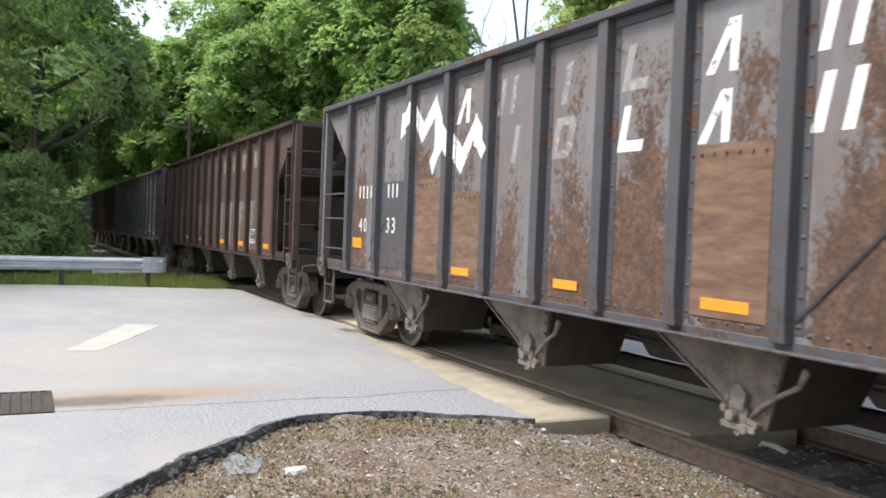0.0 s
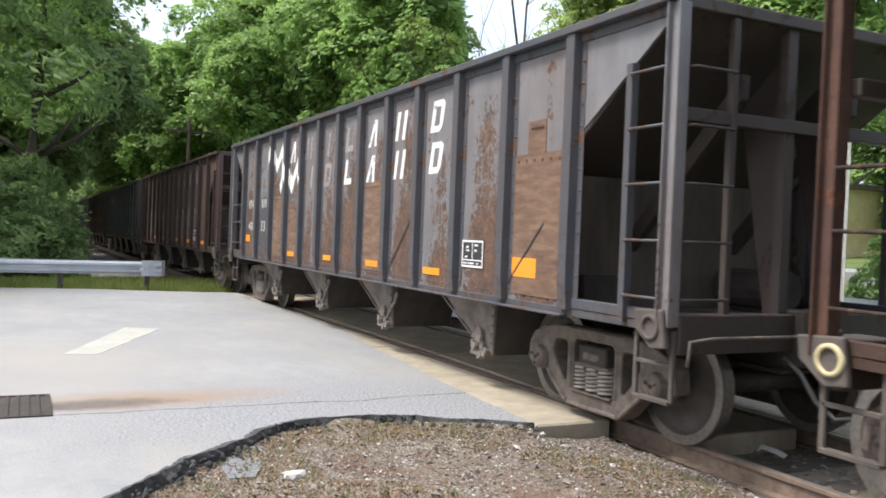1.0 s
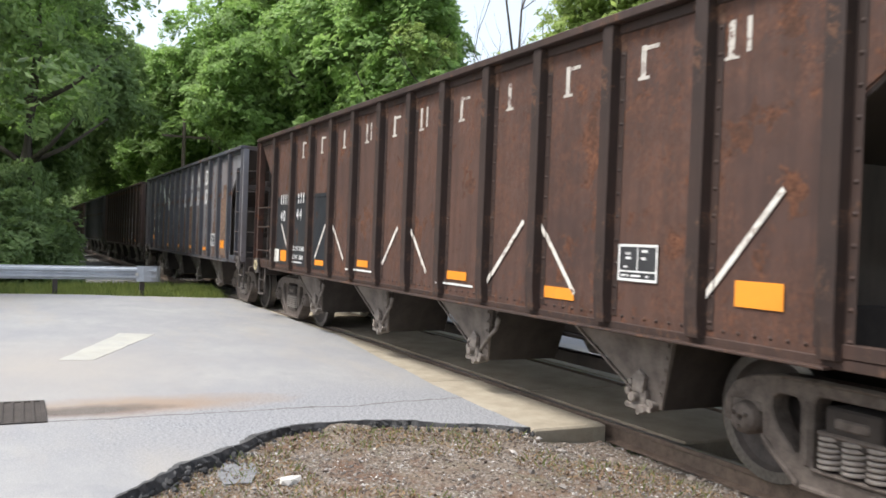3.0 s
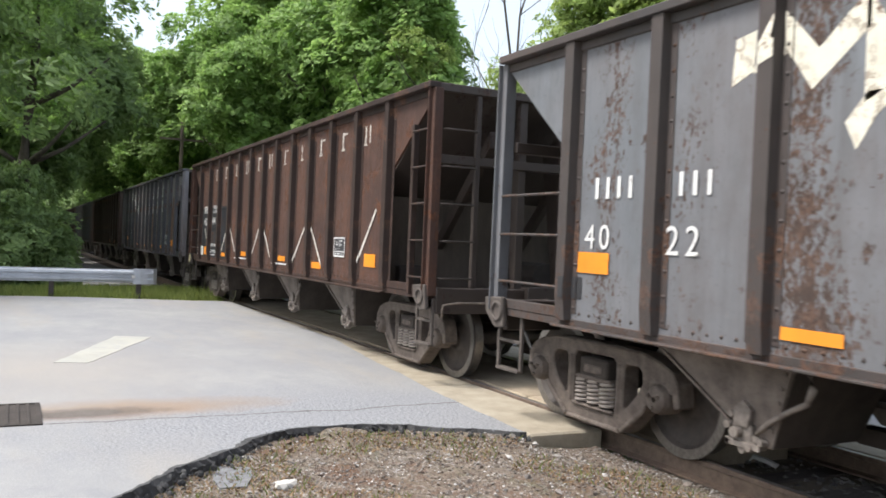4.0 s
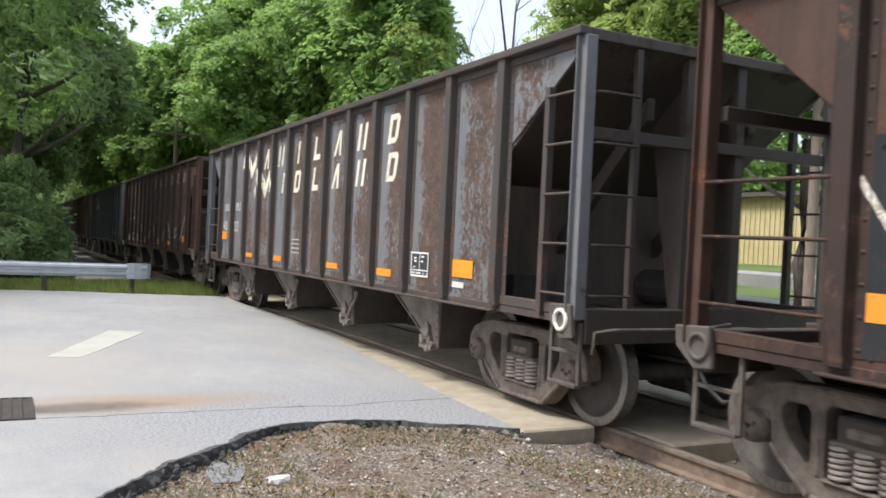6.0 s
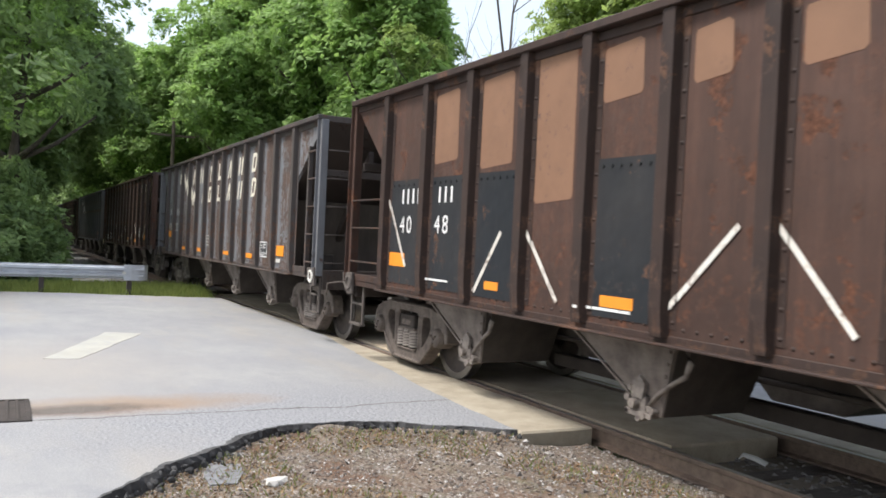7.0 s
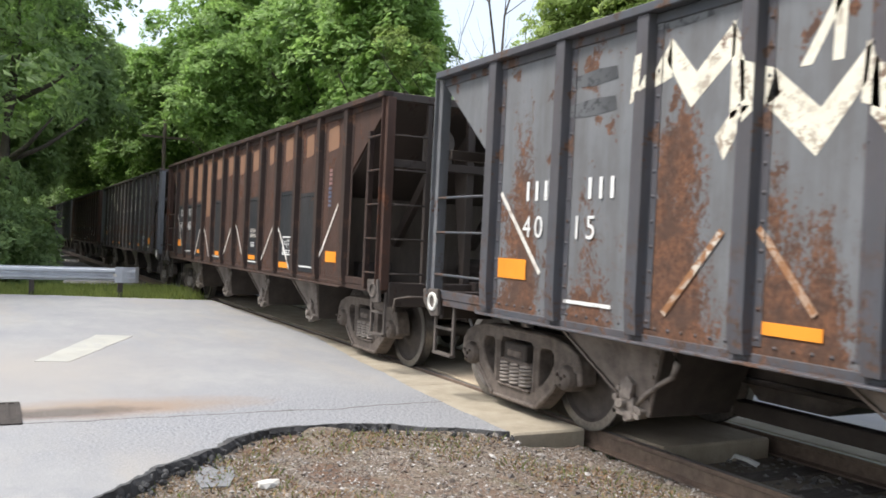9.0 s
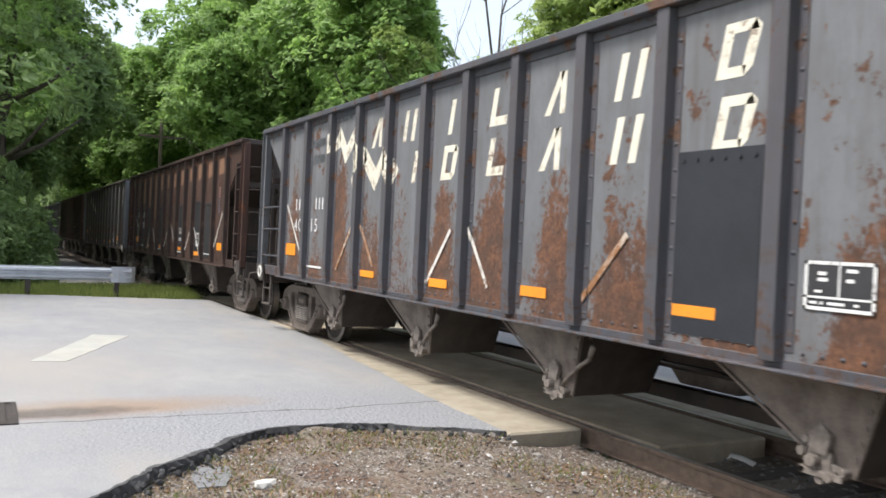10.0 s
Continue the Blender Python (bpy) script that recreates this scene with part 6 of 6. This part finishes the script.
for k, (x, y, r, h) in enumerate(((-25.5, -5.6, 1.9, 2.6), (-29.2, -5.2, 1.2, 4.6), (-27.5, -4.6, 2.0, 3.4), (-26.5, -8, 2.6, 4.2), (-30, -6, 2.6, 4.6), (-34, -4.6, 2.0, 3.4), (-25, -11, 2.8, 4.0), (-40, -4.8, 2.2, 3.6), (-48, -5, 2.5, 4),
                                  (-33, 7.5, 2.2, 3.2), (-40, 7, 2.2, 3.4), (-50, 6.8, 2.5, 3.6), (-62, 6.5, 3, 4), (-16, 20, 2.4, 3.6), (-19.5, 22.5, 2.2, 3.2))):
    b = new("bush")
    b.location = (x, y, -0.3 + track_z(x))
    tagged(b, "dense leafy green bush by the track", "bush", "bushes along the line")
    place("stems", STEMS, M_BARK, b, Matrix.LocRotScale(None, Euler((0, 0, k * 0.9)), (r * 0.5, r * 0.5, h * 0.5)))
    place("foliage", BUSH[k % 2], M_LEAF_D if k < 9 else M_LEAF, b, Matrix.LocRotScale((0, 0, h * 0.42), Euler((0, 0, k * 1.3)), (r, r, h * 0.75)))


def bare_tree(x, y, h, seed):
    rng = random.Random(seed)
    bm = bmesh.new()

    def limb(p, d, ln, r, depth):
        pts = [p]
        for _ in range(3):
            d = (d + Vector((rng.gauss(0, 0.16), rng.gauss(0, 0.16), 0.06))).normalized()
            pts.append(pts[-1] + d * ln / 3)
        tube(bm, pts, [r, r * 0.8, r * 0.6, r * 0.4], 5)
        if depth:
            for k in range(4):
                q = pts[1 + k % 3]
                limb(q, (d + Vector((rng.gauss(0, 0.55), rng.gauss(0, 0.55), rng.uniform(0, 0.5)))).normalized(), ln * rng.uniform(0.4, 0.65), r * 0.42, depth - 1)
    limb(Vector((0, 0, -0.3)), Vector((0, 0, 1)), h * 0.75, 0.13, 3)
    t = new("bare_tree")
    t.location = (x, y, -0.3 + track_z(x))
    tagged(t, "thin leafless grey tree among the green ones", "tree", "trees along the line")
    part("branching_trunk", bm, M_BARK, t)


bare_tree(-31.5, 12.0, 13.5, 1)
bare_tree(-33.5, 14.0, 14.5, 2)
bare_tree(-27.0, 14.5, 13.0, 3)


# ---- what moves: the train rolls along the line and its wheels turn ----
CENTRE = [25.58, 19.21, 12.84, 6.32, -0.2, -6.64, -13.09, -19.52, -25.95, -32.45, -38.82]   # the middle car, second by second


def motions():
    for k, car in CARS.items():
        rows = []
        for t, c in enumerate(CENTRE):
            x = c + k * PITCH + NUDGE[car.name]
            slope = math.degrees(math.atan2(track_z(x - 6) - track_z(x + 6), 12.0))
            rows.append((t, pose(x, CY, (track_z(x - 6) + track_z(x + 6)) / 2, 0, slope, 0)))
        walk(car, rows)
    steps = [0.1 * i for i in range(101)]
    for w, x in WHEELS:
        rows = []
        for t in steps:
            i = min(9, int(t))
            c = CENTRE[i] + (CENTRE[i + 1] - CENTRE[i]) * (t - i)
            rows.append((t, pose(x, 0, R_WHEEL, 0, math.degrees((c - CENTRE[0]) / R_WHEEL), 0)))
        walk(w, rows)


motions()
